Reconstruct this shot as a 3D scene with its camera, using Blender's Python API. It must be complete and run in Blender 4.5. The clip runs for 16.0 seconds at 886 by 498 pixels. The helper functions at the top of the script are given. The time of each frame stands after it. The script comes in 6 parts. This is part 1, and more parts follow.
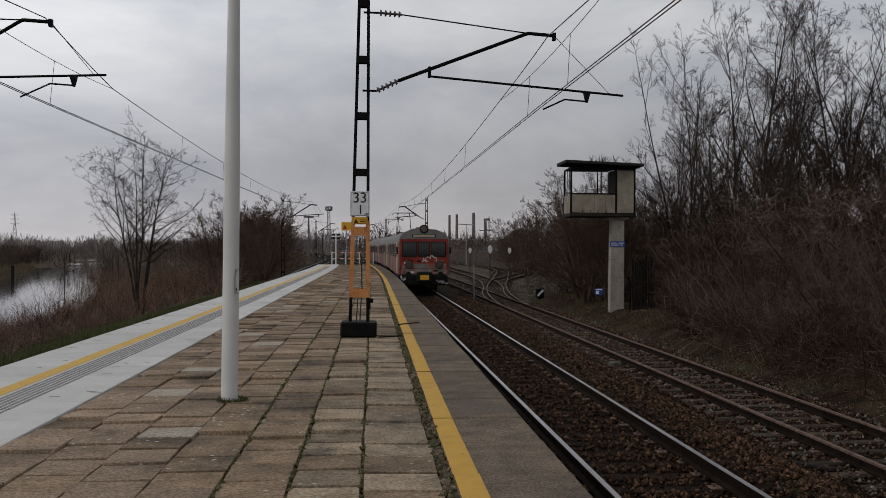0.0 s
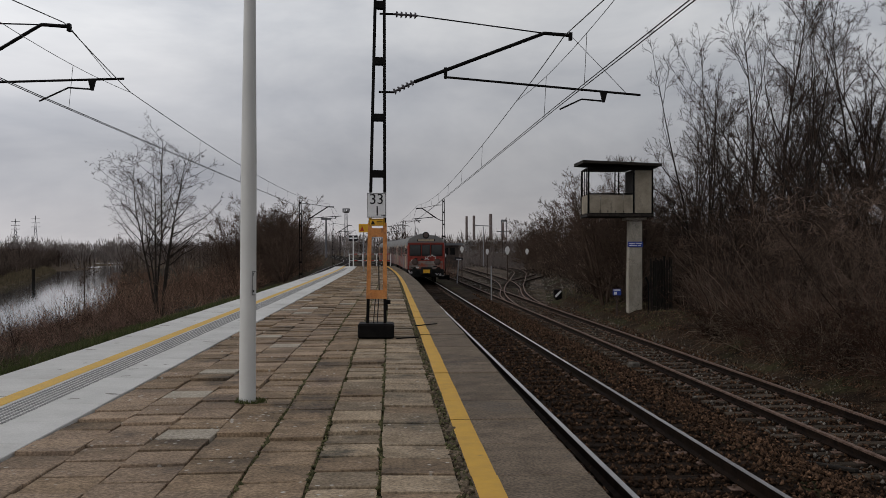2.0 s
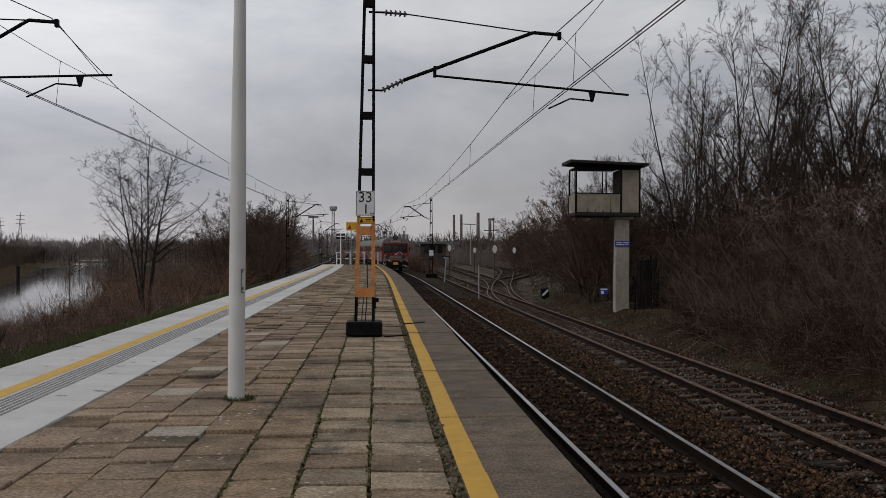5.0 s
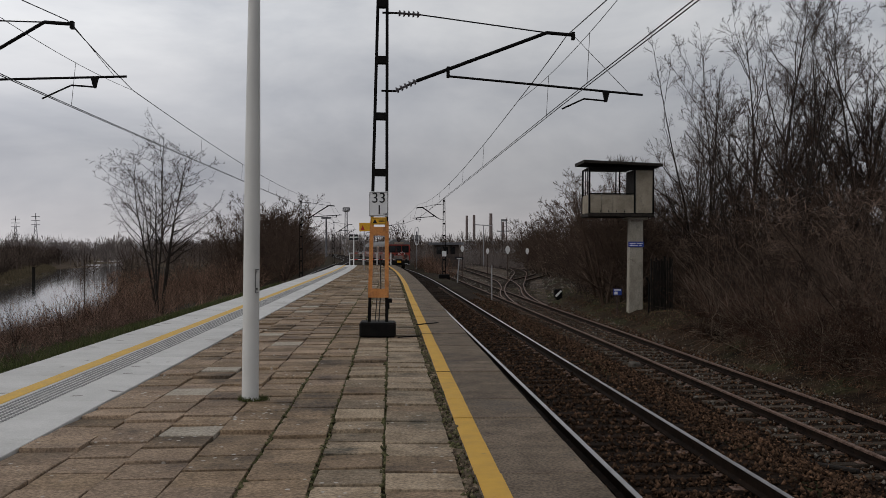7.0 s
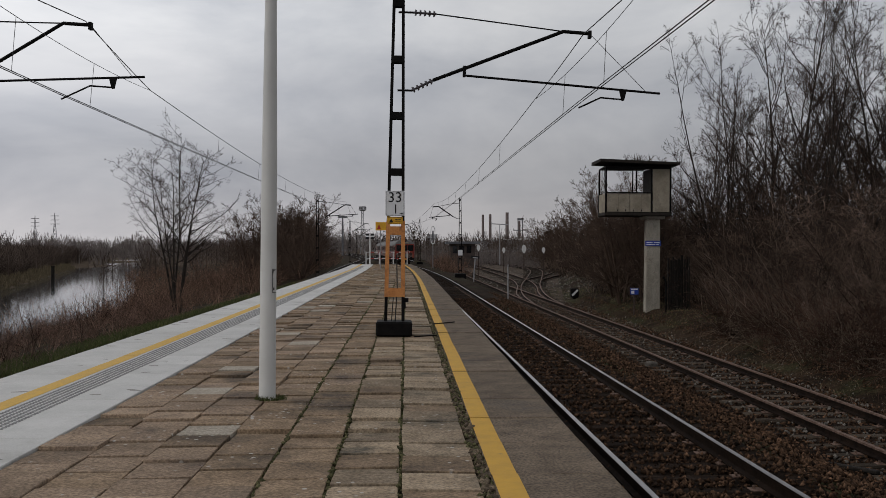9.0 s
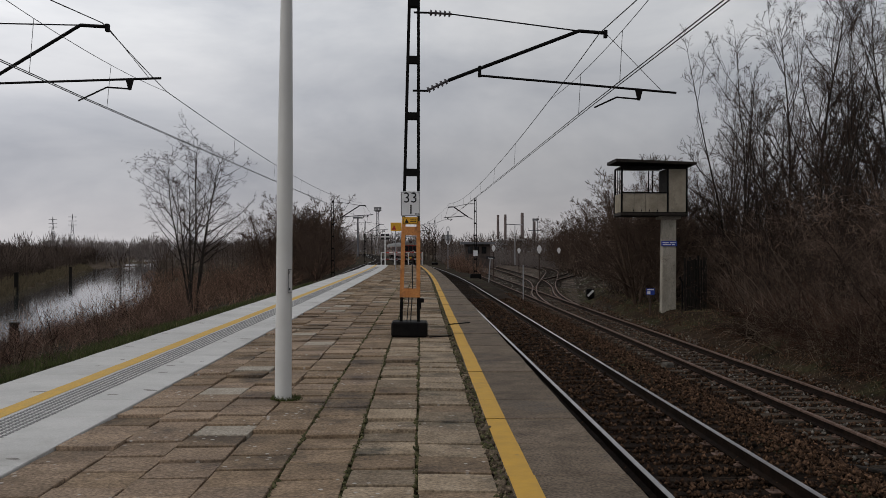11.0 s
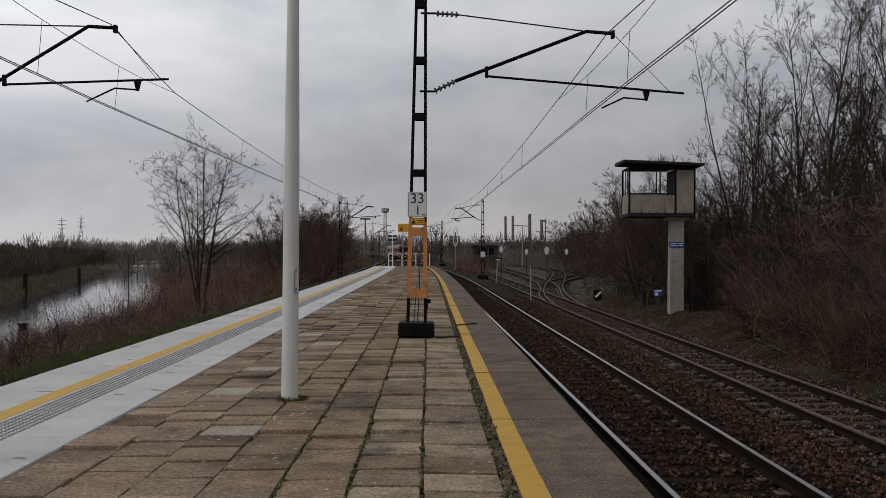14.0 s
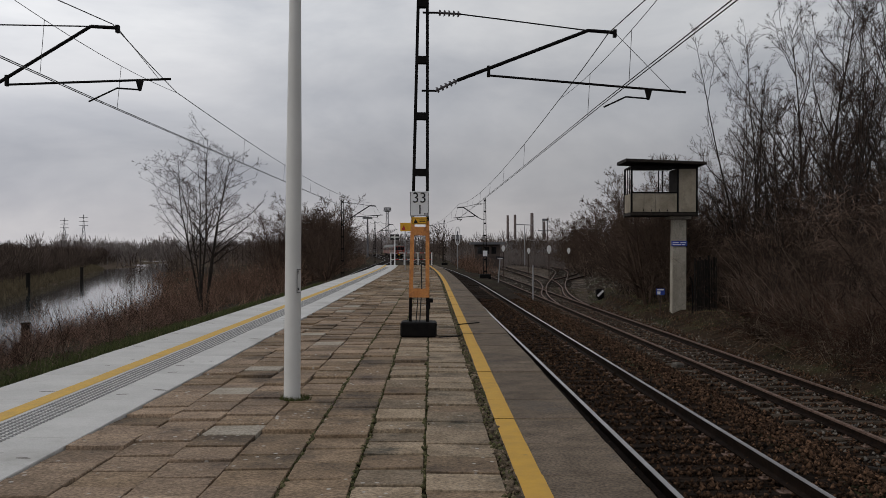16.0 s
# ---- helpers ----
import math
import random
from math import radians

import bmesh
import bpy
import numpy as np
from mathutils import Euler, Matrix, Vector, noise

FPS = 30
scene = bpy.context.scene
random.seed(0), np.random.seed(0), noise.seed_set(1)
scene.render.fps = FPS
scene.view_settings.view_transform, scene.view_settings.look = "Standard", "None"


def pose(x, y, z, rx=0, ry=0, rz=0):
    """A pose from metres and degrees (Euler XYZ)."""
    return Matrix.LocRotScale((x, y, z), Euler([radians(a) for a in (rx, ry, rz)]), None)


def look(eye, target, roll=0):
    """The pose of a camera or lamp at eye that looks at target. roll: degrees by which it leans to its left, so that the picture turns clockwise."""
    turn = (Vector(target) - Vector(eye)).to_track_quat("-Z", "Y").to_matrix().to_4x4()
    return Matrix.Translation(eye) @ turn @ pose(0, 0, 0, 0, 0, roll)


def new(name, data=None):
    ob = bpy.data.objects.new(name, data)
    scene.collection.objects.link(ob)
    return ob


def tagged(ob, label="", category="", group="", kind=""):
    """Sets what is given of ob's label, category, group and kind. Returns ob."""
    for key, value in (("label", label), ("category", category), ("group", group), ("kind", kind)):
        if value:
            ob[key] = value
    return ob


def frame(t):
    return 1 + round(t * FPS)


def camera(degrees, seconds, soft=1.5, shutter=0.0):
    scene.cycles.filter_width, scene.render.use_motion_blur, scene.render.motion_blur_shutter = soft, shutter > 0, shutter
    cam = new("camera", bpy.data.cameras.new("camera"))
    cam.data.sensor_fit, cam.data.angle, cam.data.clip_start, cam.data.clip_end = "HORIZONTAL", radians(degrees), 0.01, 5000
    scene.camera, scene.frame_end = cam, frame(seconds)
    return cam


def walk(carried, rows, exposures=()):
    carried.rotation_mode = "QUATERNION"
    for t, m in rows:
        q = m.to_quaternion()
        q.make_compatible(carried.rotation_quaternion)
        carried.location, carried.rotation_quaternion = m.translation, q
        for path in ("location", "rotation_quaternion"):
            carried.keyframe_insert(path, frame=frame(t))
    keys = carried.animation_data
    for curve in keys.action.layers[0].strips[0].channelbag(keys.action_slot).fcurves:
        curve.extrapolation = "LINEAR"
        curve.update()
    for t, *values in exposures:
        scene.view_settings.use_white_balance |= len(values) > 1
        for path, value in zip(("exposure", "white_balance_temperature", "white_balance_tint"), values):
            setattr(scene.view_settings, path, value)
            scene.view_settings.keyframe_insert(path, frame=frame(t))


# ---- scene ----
cam = camera(51.65, 16.0, soft=0.8)
# seconds, eye x, y, z, heading to the right, tilt up, roll (degrees)
PATH = [(0, 0.031, -0.012, 1.649, 4.25, -0.09, -0.05), (0.5, 0.045, 0.001, 1.646, 3.76, -0.04, -0.11), (1, 0.068, 0.013, 1.652, 3.36, -0.02, -0.07), (1.5, 0.057, 0.018, 1.647, 3.14, -0.01, 0.08), (2, 0.037, 0.017, 1.642, 3.17, 0.00, 0.25), (2.5, 0.030, 0.001, 1.644, 3.45, 0.03, 0.18), (3, 0.026, -0.007, 1.642, 3.77, -0.04, 0.14), (3.5, 0.018, -0.020, 1.643, 4.00, -0.08, 0.08), (4, 0.015, -0.017, 1.640, 4.16, -0.09, 0.04), (6.5, 0.006, 0.002, 1.637, 3.36, -0.07, -0.03), (7, 0.002, 0.007, 1.635, 3.17, -0.04, 0.02), (7.5, -0.001, 0.007, 1.636, 2.93, 0.01, 0.02), (8, -0.005, -0.000, 1.639, 2.67, 0.06, 0.01), (8.5, 0.000, -0.000, 1.640, 2.46, 0.00, -0.00), (9, -0.000, 0.011, 1.642, 2.16, -0.10, 0.04), (11.5, -0.007, 0.036, 1.637, 1.05, -0.04, 0.07), (12, -0.002, 0.039, 1.631, 0.91, 0.01, 0.05), (12.5, -0.005, 0.042, 1.629, 0.86, 0.01, 0.07), (13, -0.001, 0.042, 1.628, 0.85, 0.01, 0.06), (13.5, -0.001, 0.040, 1.631, 0.83, -0.03, 0.10), (14, 0.005, 0.042, 1.629, 0.75, 0.01, 0.06), (14.5, 0.012, 0.029, 1.638, 0.71, -0.03, 0.07), (15, 0.007, 0.032, 1.639, 0.61, -0.07, 0.14), (15.5, 0.008, 0.040, 1.635, 0.59, -0.07, 0.12), (16, 0.006, 0.038, 1.635, 0.61, -0.05, 0.14)]


def eye_pose(x, y, z, turn, tilt, roll):
    a, b = radians(turn), radians(tilt)
    way = Vector((math.sin(a) * math.cos(b), math.cos(a) * math.cos(b), math.sin(b)))
    return look((x, y, z), Vector((x, y, z)) + way * 10, -roll)


walk(cam, [(r[0], eye_pose(*r[1:])) for r in PATH])

# ---- world: a grey overcast sky, thin sun behind the cloud ----
SUN_UP, SUN_ROUND = 34.0, 250.0


def node(tree, kind, x=0, **values):
    n = tree.nodes.new(kind)
    for key, value in values.items():
        n.inputs[key].default_value = value
    return n


def build_world():
    w = bpy.data.worlds.new("overcast")
    scene.world = w
    w.use_nodes = True
    t = w.node_tree
    t.nodes.clear()
    sky = t.nodes.new("ShaderNodeTexSky")
    sky.sky_type, sky.sun_disc = "NISHITA", False
    sky.sun_elevation, sky.sun_rotation = radians(SUN_UP), radians(SUN_ROUND)
    sky.dust_density, sky.air_density = 4.0, 1.5
    dim = t.nodes.new("ShaderNodeVectorMath")
    dim.operation = "SCALE"
    dim.inputs["Scale"].default_value = 0.10
    t.links.new(sky.outputs[0], dim.inputs[0])
    co = t.nodes.new("ShaderNodeTexCoord")
    mp = t.nodes.new("ShaderNodeMapping")
    mp.inputs["Scale"].default_value = (1.0, 1.0, 2.6)
    mp.inputs["Location"].default_value = (0.35, 0.1, 0.0)
    t.links.new(co.outputs["Generated"], mp.inputs[0])
    big = node(t, "ShaderNodeTexNoise", Scale=3.2, Detail=6.0, Roughness=0.55, Distortion=0.35)
    t.links.new(mp.outputs[0], big.inputs["Vector"])
    ramp = t.nodes.new("ShaderNodeValToRGB")
    ramp.color_ramp.elements[0].position, ramp.color_ramp.elements[1].position = 0.32, 0.70
    ramp.color_ramp.elements[0].color = (0.72, 0.74, 0.79, 1)
    ramp.color_ramp.elements[1].color = (1.27, 1.25, 1.23, 1)
    t.links.new(big.outputs["Fac"], ramp.inputs[0])
    # cloud brightness by height: paler at the horizon, a grey belt, a bright deck above
    sep = t.nodes.new("ShaderNodeSeparateXYZ")
    t.links.new(co.outputs["Generated"], sep.inputs[0])
    belt = t.nodes.new("ShaderNodeValToRGB")
    belt.color_ramp.interpolation = "EASE"
    e = belt.color_ramp.elements
    e[0].position, e[0].color = 0.0, (0.42, 0.408, 0.415, 1)
    e[1].position, e[1].color = 0.085, (0.352, 0.357, 0.381, 1)
    for at, col in ((0.16, (0.425, 0.434, 0.462, 1)), (0.25, (0.575, 0.585, 0.605, 1)), (0.5, (0.40, 0.40, 0.41, 1))):
        x = e.new(at)
        x.color = col
    t.links.new(sep.outputs["Z"], belt.inputs[0])
    # the cloud is thinner, and brighter, towards the hidden sun
    side = t.nodes.new("ShaderNodeMapRange")
    side.inputs[1].default_value, side.inputs[2].default_value = -0.55, 0.12
    side.inputs[3].default_value, side.inputs[4].default_value = 1.55, 0.92
    t.links.new(sep.outputs["X"], side.inputs[0])
    tone = t.nodes.new("ShaderNodeMix")
    tone.data_type, tone.blend_type = "RGBA", "MULTIPLY"
    tone.inputs[0].default_value = 1.0
    t.links.new(belt.outputs[0], tone.inputs[6])
    t.links.new(ramp.outputs[0], tone.inputs[7])
    lit = t.nodes.new("ShaderNodeVectorMath")
    lit.operation = "SCALE"
    t.links.new(tone.outputs[2], lit.inputs[0])
    t.links.new(side.outputs[0], lit.inputs["Scale"])
    mix = t.nodes.new("ShaderNodeMix")
    mix.data_type = "RGBA"
    mix.inputs[0].default_value = 0.94
    t.links.new(dim.outputs[0], mix.inputs[6])
    t.links.new(lit.outputs[0], mix.inputs[7])
    bg = node(t, "ShaderNodeBackground", Strength=1.0)
    t.links.new(mix.outputs[2], bg.inputs[0])
    out = t.nodes.new("ShaderNodeOutputWorld")
    t.links.new(bg.outputs[0], out.inputs[0])


build_world()
sun = new("sun", bpy.data.lights.new("sun", "SUN"))
sun.data.energy, sun.data.angle, sun.data.color = 0.45, radians(30), (1.0, 0.96, 0.9)
sun_from = Vector((math.sin(radians(SUN_ROUND)) * math.cos(radians(SUN_UP)), math.cos(radians(SUN_ROUND)) * math.cos(radians(SUN_UP)), math.sin(radians(SUN_UP))))
sun.matrix_world = look(sun_from * 100, (0, 0, 0))
scene.view_settings.exposure = 0.0


# ---- materials ----
def mat(name, a, b, scale=4.0, rough=0.8, metal=0.0, bump=0.2, fine=40.0, spread=(0.35, 0.65), third=None, third_scale=1.2, third_at=(0.55, 0.7), shift=0.0, stretch=(1, 1, 1), spec=0.25, island=0.0, grain=None):
    """Two colours mixed by noise at one size, a third in patches at another, relief by fine noise; shift varies the value from object to object."""
    m = bpy.data.materials.new(name)
    m.use_nodes = True
    t = m.node_tree
    bsdf = t.nodes["Principled BSDF"]
    bsdf.inputs["Roughness"].default_value, bsdf.inputs["Metallic"].default_value = rough, metal
    bsdf.inputs["Specular IOR Level"].default_value = spec
    co = t.nodes.new("ShaderNodeNewGeometry")
    mp = t.nodes.new("ShaderNodeMapping")
    mp.inputs["Scale"].default_value = stretch
    t.links.new(co.outputs["Position"], mp.inputs[0])
    n1 = node(t, "ShaderNodeTexNoise", Scale=scale, Detail=6.0, Roughness=0.62)
    t.links.new(mp.outputs[0], n1.inputs["Vector"])
    r1 = t.nodes.new("ShaderNodeMapRange")
    r1.inputs[1].default_value, r1.inputs[2].default_value = spread
    t.links.new(n1.outputs["Fac"], r1.inputs[0])
    mix = t.nodes.new("ShaderNodeMix")
    mix.data_type = "RGBA"
    mix.inputs[6].default_value, mix.inputs[7].default_value = (*a, 1), (*b, 1)
    t.links.new(r1.outputs[0], mix.inputs[0])
    col = mix.outputs[2]
    n2 = node(t, "ShaderNodeTexNoise", Scale=fine, Detail=4.0, Roughness=0.6)
    t.links.new(mp.outputs[0], n2.inputs["Vector"])
    if third:
        n3 = node(t, "ShaderNodeTexNoise", Scale=third_scale, Detail=5.0, Roughness=0.7)
        t.links.new(mp.outputs[0], n3.inputs["Vector"])
        r3 = t.nodes.new("ShaderNodeMapRange")
        r3.inputs[1].default_value, r3.inputs[2].default_value = third_at
        t.links.new(n3.outputs["Fac"], r3.inputs[0])
        m3 = t.nodes.new("ShaderNodeMix")
        m3.data_type = "RGBA"
        m3.inputs[7].default_value = (*third, 1)
        t.links.new(r3.outputs[0], m3.inputs[0])
        t.links.new(col, m3.inputs[6])
        col = m3.outputs[2]
    g = (0.3 if bump > 0.25 else 0.0) if grain is None else grain
    if g:
        gr = t.nodes.new("ShaderNodeMapRange")
        gr.inputs[1].default_value, gr.inputs[2].default_value = 0.36, 0.64
        gr.inputs[3].default_value, gr.inputs[4].default_value = 1 - g, 1 + g
        t.links.new(n2.outputs["Fac"], gr.inputs[0])
        gm = t.nodes.new("ShaderNodeMix")
        gm.data_type, gm.blend_type = "RGBA", "MULTIPLY"
        gm.inputs[0].default_value = 1.0
        t.links.new(col, gm.inputs[6])
        t.links.new(gr.outputs[0], gm.inputs[7])
        col = gm.outputs[2]
    if shift or island:
        hs = t.nodes.new("ShaderNodeHueSaturation")
        mr = t.nodes.new("ShaderNodeMapRange")
        k = shift or island
        mr.inputs[3].default_value, mr.inputs[4].default_value = 1 - k, 1 + k
        if shift:
            oi = t.nodes.new("ShaderNodeObjectInfo")
            t.links.new(oi.outputs["Random"], mr.inputs[0])
        else:
            t.links.new(co.outputs["Random Per Island"], mr.inputs[0])
        t.links.new(mr.outputs[0], hs.inputs["Value"])
        t.links.new(col, hs.inputs["Color"])
        col = hs.outputs[0]
    t.links.new(col, bsdf.inputs["Base Color"])
    if bump:
        bp = node(t, "ShaderNodeBump", Strength=bump, Distance=0.01)
        t.links.new(n2.outputs["Fac"], bp.inputs["Height"])
        t.links.new(bp.outputs[0], bsdf.inputs["Normal"])
    rr = t.nodes.new("ShaderNodeMapRange")
    rr.inputs[3].default_value, rr.inputs[4].default_value = max(0.02, rough - 0.12), min(1, rough + 0.12)
    t.links.new(n2.outputs["Fac"], rr.inputs[0])
    t.links.new(rr.outputs[0], bsdf.inputs["Roughness"])
    return m


M = {
    "slab": mat("concrete_slab", (0.17, 0.12, 0.077), (0.29, 0.21, 0.138), 3.2, 0.9, bump=0.8, fine=38, grain=0.38, third=(0.085, 0.066, 0.05), third_scale=0.7, third_at=(0.5, 0.66), shift=0.2),
    "slab_far": mat("concrete_slab_far", (0.2, 0.145, 0.094), (0.33, 0.245, 0.163), 3.2, 0.9, bump=0.8, fine=38, grain=0.38, third=(0.085, 0.066, 0.05), third_scale=0.7, third_at=(0.5, 0.66), island=0.32),
    "slab_tan": mat("tan_concrete_slab", (0.225, 0.163, 0.112), (0.36, 0.265, 0.186), 3.2, 0.9, bump=0.8, fine=38, grain=0.38, third=(0.09, 0.068, 0.055), third_scale=0.8, third_at=(0.52, 0.68), shift=0.22),
    "slab_olive": mat("olive_concrete_slab", (0.218, 0.166, 0.112), (0.345, 0.272, 0.192), 3.2, 0.9, bump=0.8, fine=38, grain=0.38, third=(0.08, 0.07, 0.053), third_scale=0.9, third_at=(0.52, 0.68), shift=0.28),
    "slab_pale": mat("pale_concrete_slab", (0.32, 0.28, 0.225), (0.42, 0.375, 0.31), 3, 0.9, bump=0.4, shift=0.1),
    "joint": mat("joint_soil", (0.022, 0.019, 0.014), (0.04, 0.037, 0.024), 6, 0.95, bump=0.8, third=(0.07, 0.085, 0.03), third_scale=2.0),
    "moss": mat("moss", (0.06, 0.065, 0.025), (0.11, 0.10, 0.05), 20, 0.95, bump=0.8, island=0.4),
    "pale_concrete": mat("pale_concrete", (0.54, 0.54, 0.525), (0.62, 0.615, 0.60), 2.0, 0.8, bump=0.15, fine=60, grain=0.07, third=(0.42, 0.415, 0.395), third_scale=0.5, shift=0.05),
    "edge_concrete": mat("edge_concrete", (0.10, 0.077, 0.055), (0.18, 0.139, 0.102), 2.5, 0.88, bump=0.8, fine=45, grain=0.45, third=(0.10, 0.088, 0.078), third_scale=0.6, shift=0.12),
    "yellow_old": mat("old_yellow_paint", (0.62, 0.36, 0.055), (0.52, 0.31, 0.06), 4, 0.7, bump=0.2, third=(0.36, 0.24, 0.08), third_scale=9, third_at=(0.62, 0.72)),
    "yellow_new": mat("new_yellow_paint", (0.68, 0.42, 0.07), (0.6, 0.38, 0.09), 4, 0.65, bump=0.1, grain=0.12),
    "stud_grey": mat("stud_grey", (0.2, 0.2, 0.2), (0.27, 0.27, 0.265), 8, 0.8, bump=0.1),
    "scuff": mat("scuff_dirt", (0.2, 0.19, 0.175), (0.32, 0.31, 0.29), 14, 0.9, bump=0.1),
    "platform_wall": mat("platform_wall", (0.10, 0.095, 0.085), (0.17, 0.16, 0.14), 2, 0.9, bump=0.4),
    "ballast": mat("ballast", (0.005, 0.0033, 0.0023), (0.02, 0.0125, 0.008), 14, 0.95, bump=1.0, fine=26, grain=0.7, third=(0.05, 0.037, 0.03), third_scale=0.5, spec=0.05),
    "stone": mat("ballast_stone", (0.006, 0.0038, 0.0026), (0.13, 0.075, 0.046), 9, 0.9, bump=0.3, island=0.8, spec=0.08),
    "stone_grey": mat("grey_stone", (0.1, 0.09, 0.078), (0.19, 0.175, 0.155), 9, 0.9, bump=0.3, island=0.5, spec=0.1),
    "soil": mat("bare_soil", (0.008, 0.0054, 0.0037), (0.05, 0.033, 0.021), 0.9, 0.97, bump=1.0, fine=14, grain=0.6, third=(0.05, 0.054, 0.024), third_scale=0.25, third_at=(0.5, 0.68), spec=0.05),
    "bank": mat("river_bank", (0.05, 0.036, 0.026), (0.11, 0.082, 0.058), 0.2, 0.97, bump=1.0, fine=6, third=(0.08, 0.075, 0.045), third_scale=0.07, spec=0.05),
    "rail": mat("rail_rust", (0.007, 0.0048, 0.0038), (0.022, 0.014, 0.010), 6, 0.75, bump=0.3, spec=0.06),
    "rail_top": mat("polished_rail", (0.42, 0.41, 0.41), (0.55, 0.54, 0.54), 1.5, 0.34, metal=1.0, bump=0.03),
    "rail_old": mat("rusted_rail", (0.10, 0.064, 0.049), (0.24, 0.165, 0.132), 8, 0.6, metal=0.2, bump=0.3, spec=0.1),
    "sleeper": mat("old_sleeper", (0.008, 0.0055, 0.004), (0.04, 0.026, 0.018), 3, 0.93, bump=0.8, fine=30, stretch=(1, 8, 1), shift=0.35, spec=0.08, grain=0.5),
    "sleeper_grey": mat("grey_sleeper", (0.025, 0.019, 0.014), (0.10, 0.08, 0.062), 3, 0.93, bump=0.8, fine=30, stretch=(1, 8, 1), shift=0.4, spec=0.08, grain=0.5),
    "black_steel": mat("black_steel", (0.0035, 0.0035, 0.004), (0.010, 0.009, 0.0085), 6, 0.6, bump=0.1, spec=0.07),
    "rust_steel": mat("rusty_steel", (0.04, 0.028, 0.024), (0.09, 0.06, 0.048), 8, 0.75, metal=0.2, bump=0.2),
    "orange": mat("orange_paint", (0.60, 0.27, 0.09), (0.46, 0.185, 0.06), 6, 0.7, bump=0.3, fine=30, third=(0.26, 0.11, 0.055), third_scale=5, third_at=(0.56, 0.74), grain=0.12),
    "white_paint": mat("white_paint", (0.70, 0.70, 0.70), (0.62, 0.62, 0.62), 6, 0.55, bump=0.05),
    "pole_white": mat("pole_paint", (0.60, 0.60, 0.585), (0.54, 0.54, 0.525), 1.3, 0.45, bump=0.05, fine=20),
    "sign_white": mat("sign_white", (0.72, 0.73, 0.74), (0.66, 0.67, 0.69), 7, 0.5, bump=0.02),
    "sign_yellow": mat("sign_yellow", (0.7, 0.38, 0.03), (0.62, 0.33, 0.03), 8, 0.5, bump=0.02),
    "sign_blue": mat("sign_blue", (0.02, 0.045, 0.26), (0.03, 0.06, 0.30), 8, 0.5, bump=0.02),
    "ink": mat("black_ink", (0.012, 0.012, 0.014), (0.02, 0.02, 0.022), 8, 0.6, bump=0),
    "red_paint": mat("signal_red", (0.45, 0.04, 0.03), (0.36, 0.035, 0.03), 8, 0.6, bump=0.05),
    "insulator": mat("insulator", (0.06, 0.055, 0.06), (0.11, 0.10, 0.11), 10, 0.3, bump=0),
    "wire": mat("wire", (0.035, 0.035, 0.038), (0.06, 0.058, 0.058), 5, 0.5, metal=0.5, bump=0),
    "hut_panel": mat("hut_panel", (0.2, 0.172, 0.13), (0.31, 0.272, 0.215), 1.6, 0.85, bump=0.3, third=(0.16, 0.145, 0.115), third_scale=2.4, third_at=(0.55, 0.72), grain=0.14),
    "hut_post": mat("hut_post", (0.25, 0.225, 0.185), (0.38, 0.35, 0.3), 1.4, 0.88, bump=0.4, third=(0.18, 0.17, 0.14), third_scale=1.8, third_at=(0.55, 0.7), stretch=(1, 1, 0.5)),
    "dark_wood": mat("dark_boards", (0.008, 0.0068, 0.006), (0.026, 0.021, 0.017), 3, 0.9, bump=0.4, stretch=(6, 6, 1), shift=0.3),
    "train_red": mat("train_red", (0.17, 0.02, 0.014), (0.29, 0.04, 0.025), 1.5, 0.45, bump=0.04, third=(0.07, 0.018, 0.016), third_scale=2.5),
    "train_low": mat("sprayed_panel", (0.13, 0.115, 0.105), (0.25, 0.225, 0.2), 2.2, 0.5, bump=0.04, third=(0.26, 0.07, 0.04), third_scale=1.6, third_at=(0.5, 0.6)),
    "train_side": mat("sprayed_side", (0.19, 0.028, 0.022), (0.16, 0.12, 0.105), 0.9, 0.5, bump=0.04, third=(0.09, 0.10, 0.115), third_scale=0.8, third_at=(0.52, 0.58)),
    "train_roof": mat("train_roof", (0.14, 0.14, 0.14), (0.20, 0.195, 0.19), 2, 0.7, bump=0.1),
    "train_dark": mat("train_underframe", (0.004, 0.004, 0.004), (0.012, 0.011, 0.010), 4, 0.8, bump=0.1),
    "spray_white": mat("white_spray", (0.62, 0.60, 0.60), (0.5, 0.48, 0.48), 6, 0.6, bump=0),
    "cream": mat("cream_strip", (0.42, 0.34, 0.24), (0.34, 0.27, 0.2), 5, 0.55, bump=0.02),
    "bark": mat("bark", (0.022, 0.018, 0.016), (0.05, 0.041, 0.035), 5, 0.93, bump=0.6, fine=25, stretch=(1, 1, 0.4), spec=0.1),
    "twig": mat("twig", (0.024, 0.0165, 0.013), (0.07, 0.048, 0.038), 0.8, 0.9, bump=0, spec=0.05),
    "brush": mat("brush", (0.008, 0.0058, 0.0045), (0.19, 0.14, 0.11), 0.7, 0.95, bump=0, island=0.75, spec=0.05),
    # near-black tone: shade of the thicket's depth is put into the colour
    "shaded_brush": mat("shaded_brush", (0.008, 0.0055, 0.0042), (0.035, 0.024, 0.018), 0.7, 0.95, bump=0, island=0.6, spec=0.03),
    "yard_gravel": mat("yard_gravel", (0.05, 0.038, 0.029), (0.17, 0.135, 0.105), 1.3, 0.95, bump=1.0, fine=14, third=(0.03, 0.022, 0.016), third_scale=0.35, third_at=(0.45, 0.6), grain=0.5, spec=0.05),
    "old_brick": mat("old_brick", (0.05, 0.04, 0.036), (0.085, 0.066, 0.058), 1.5, 0.9, bump=0.2),
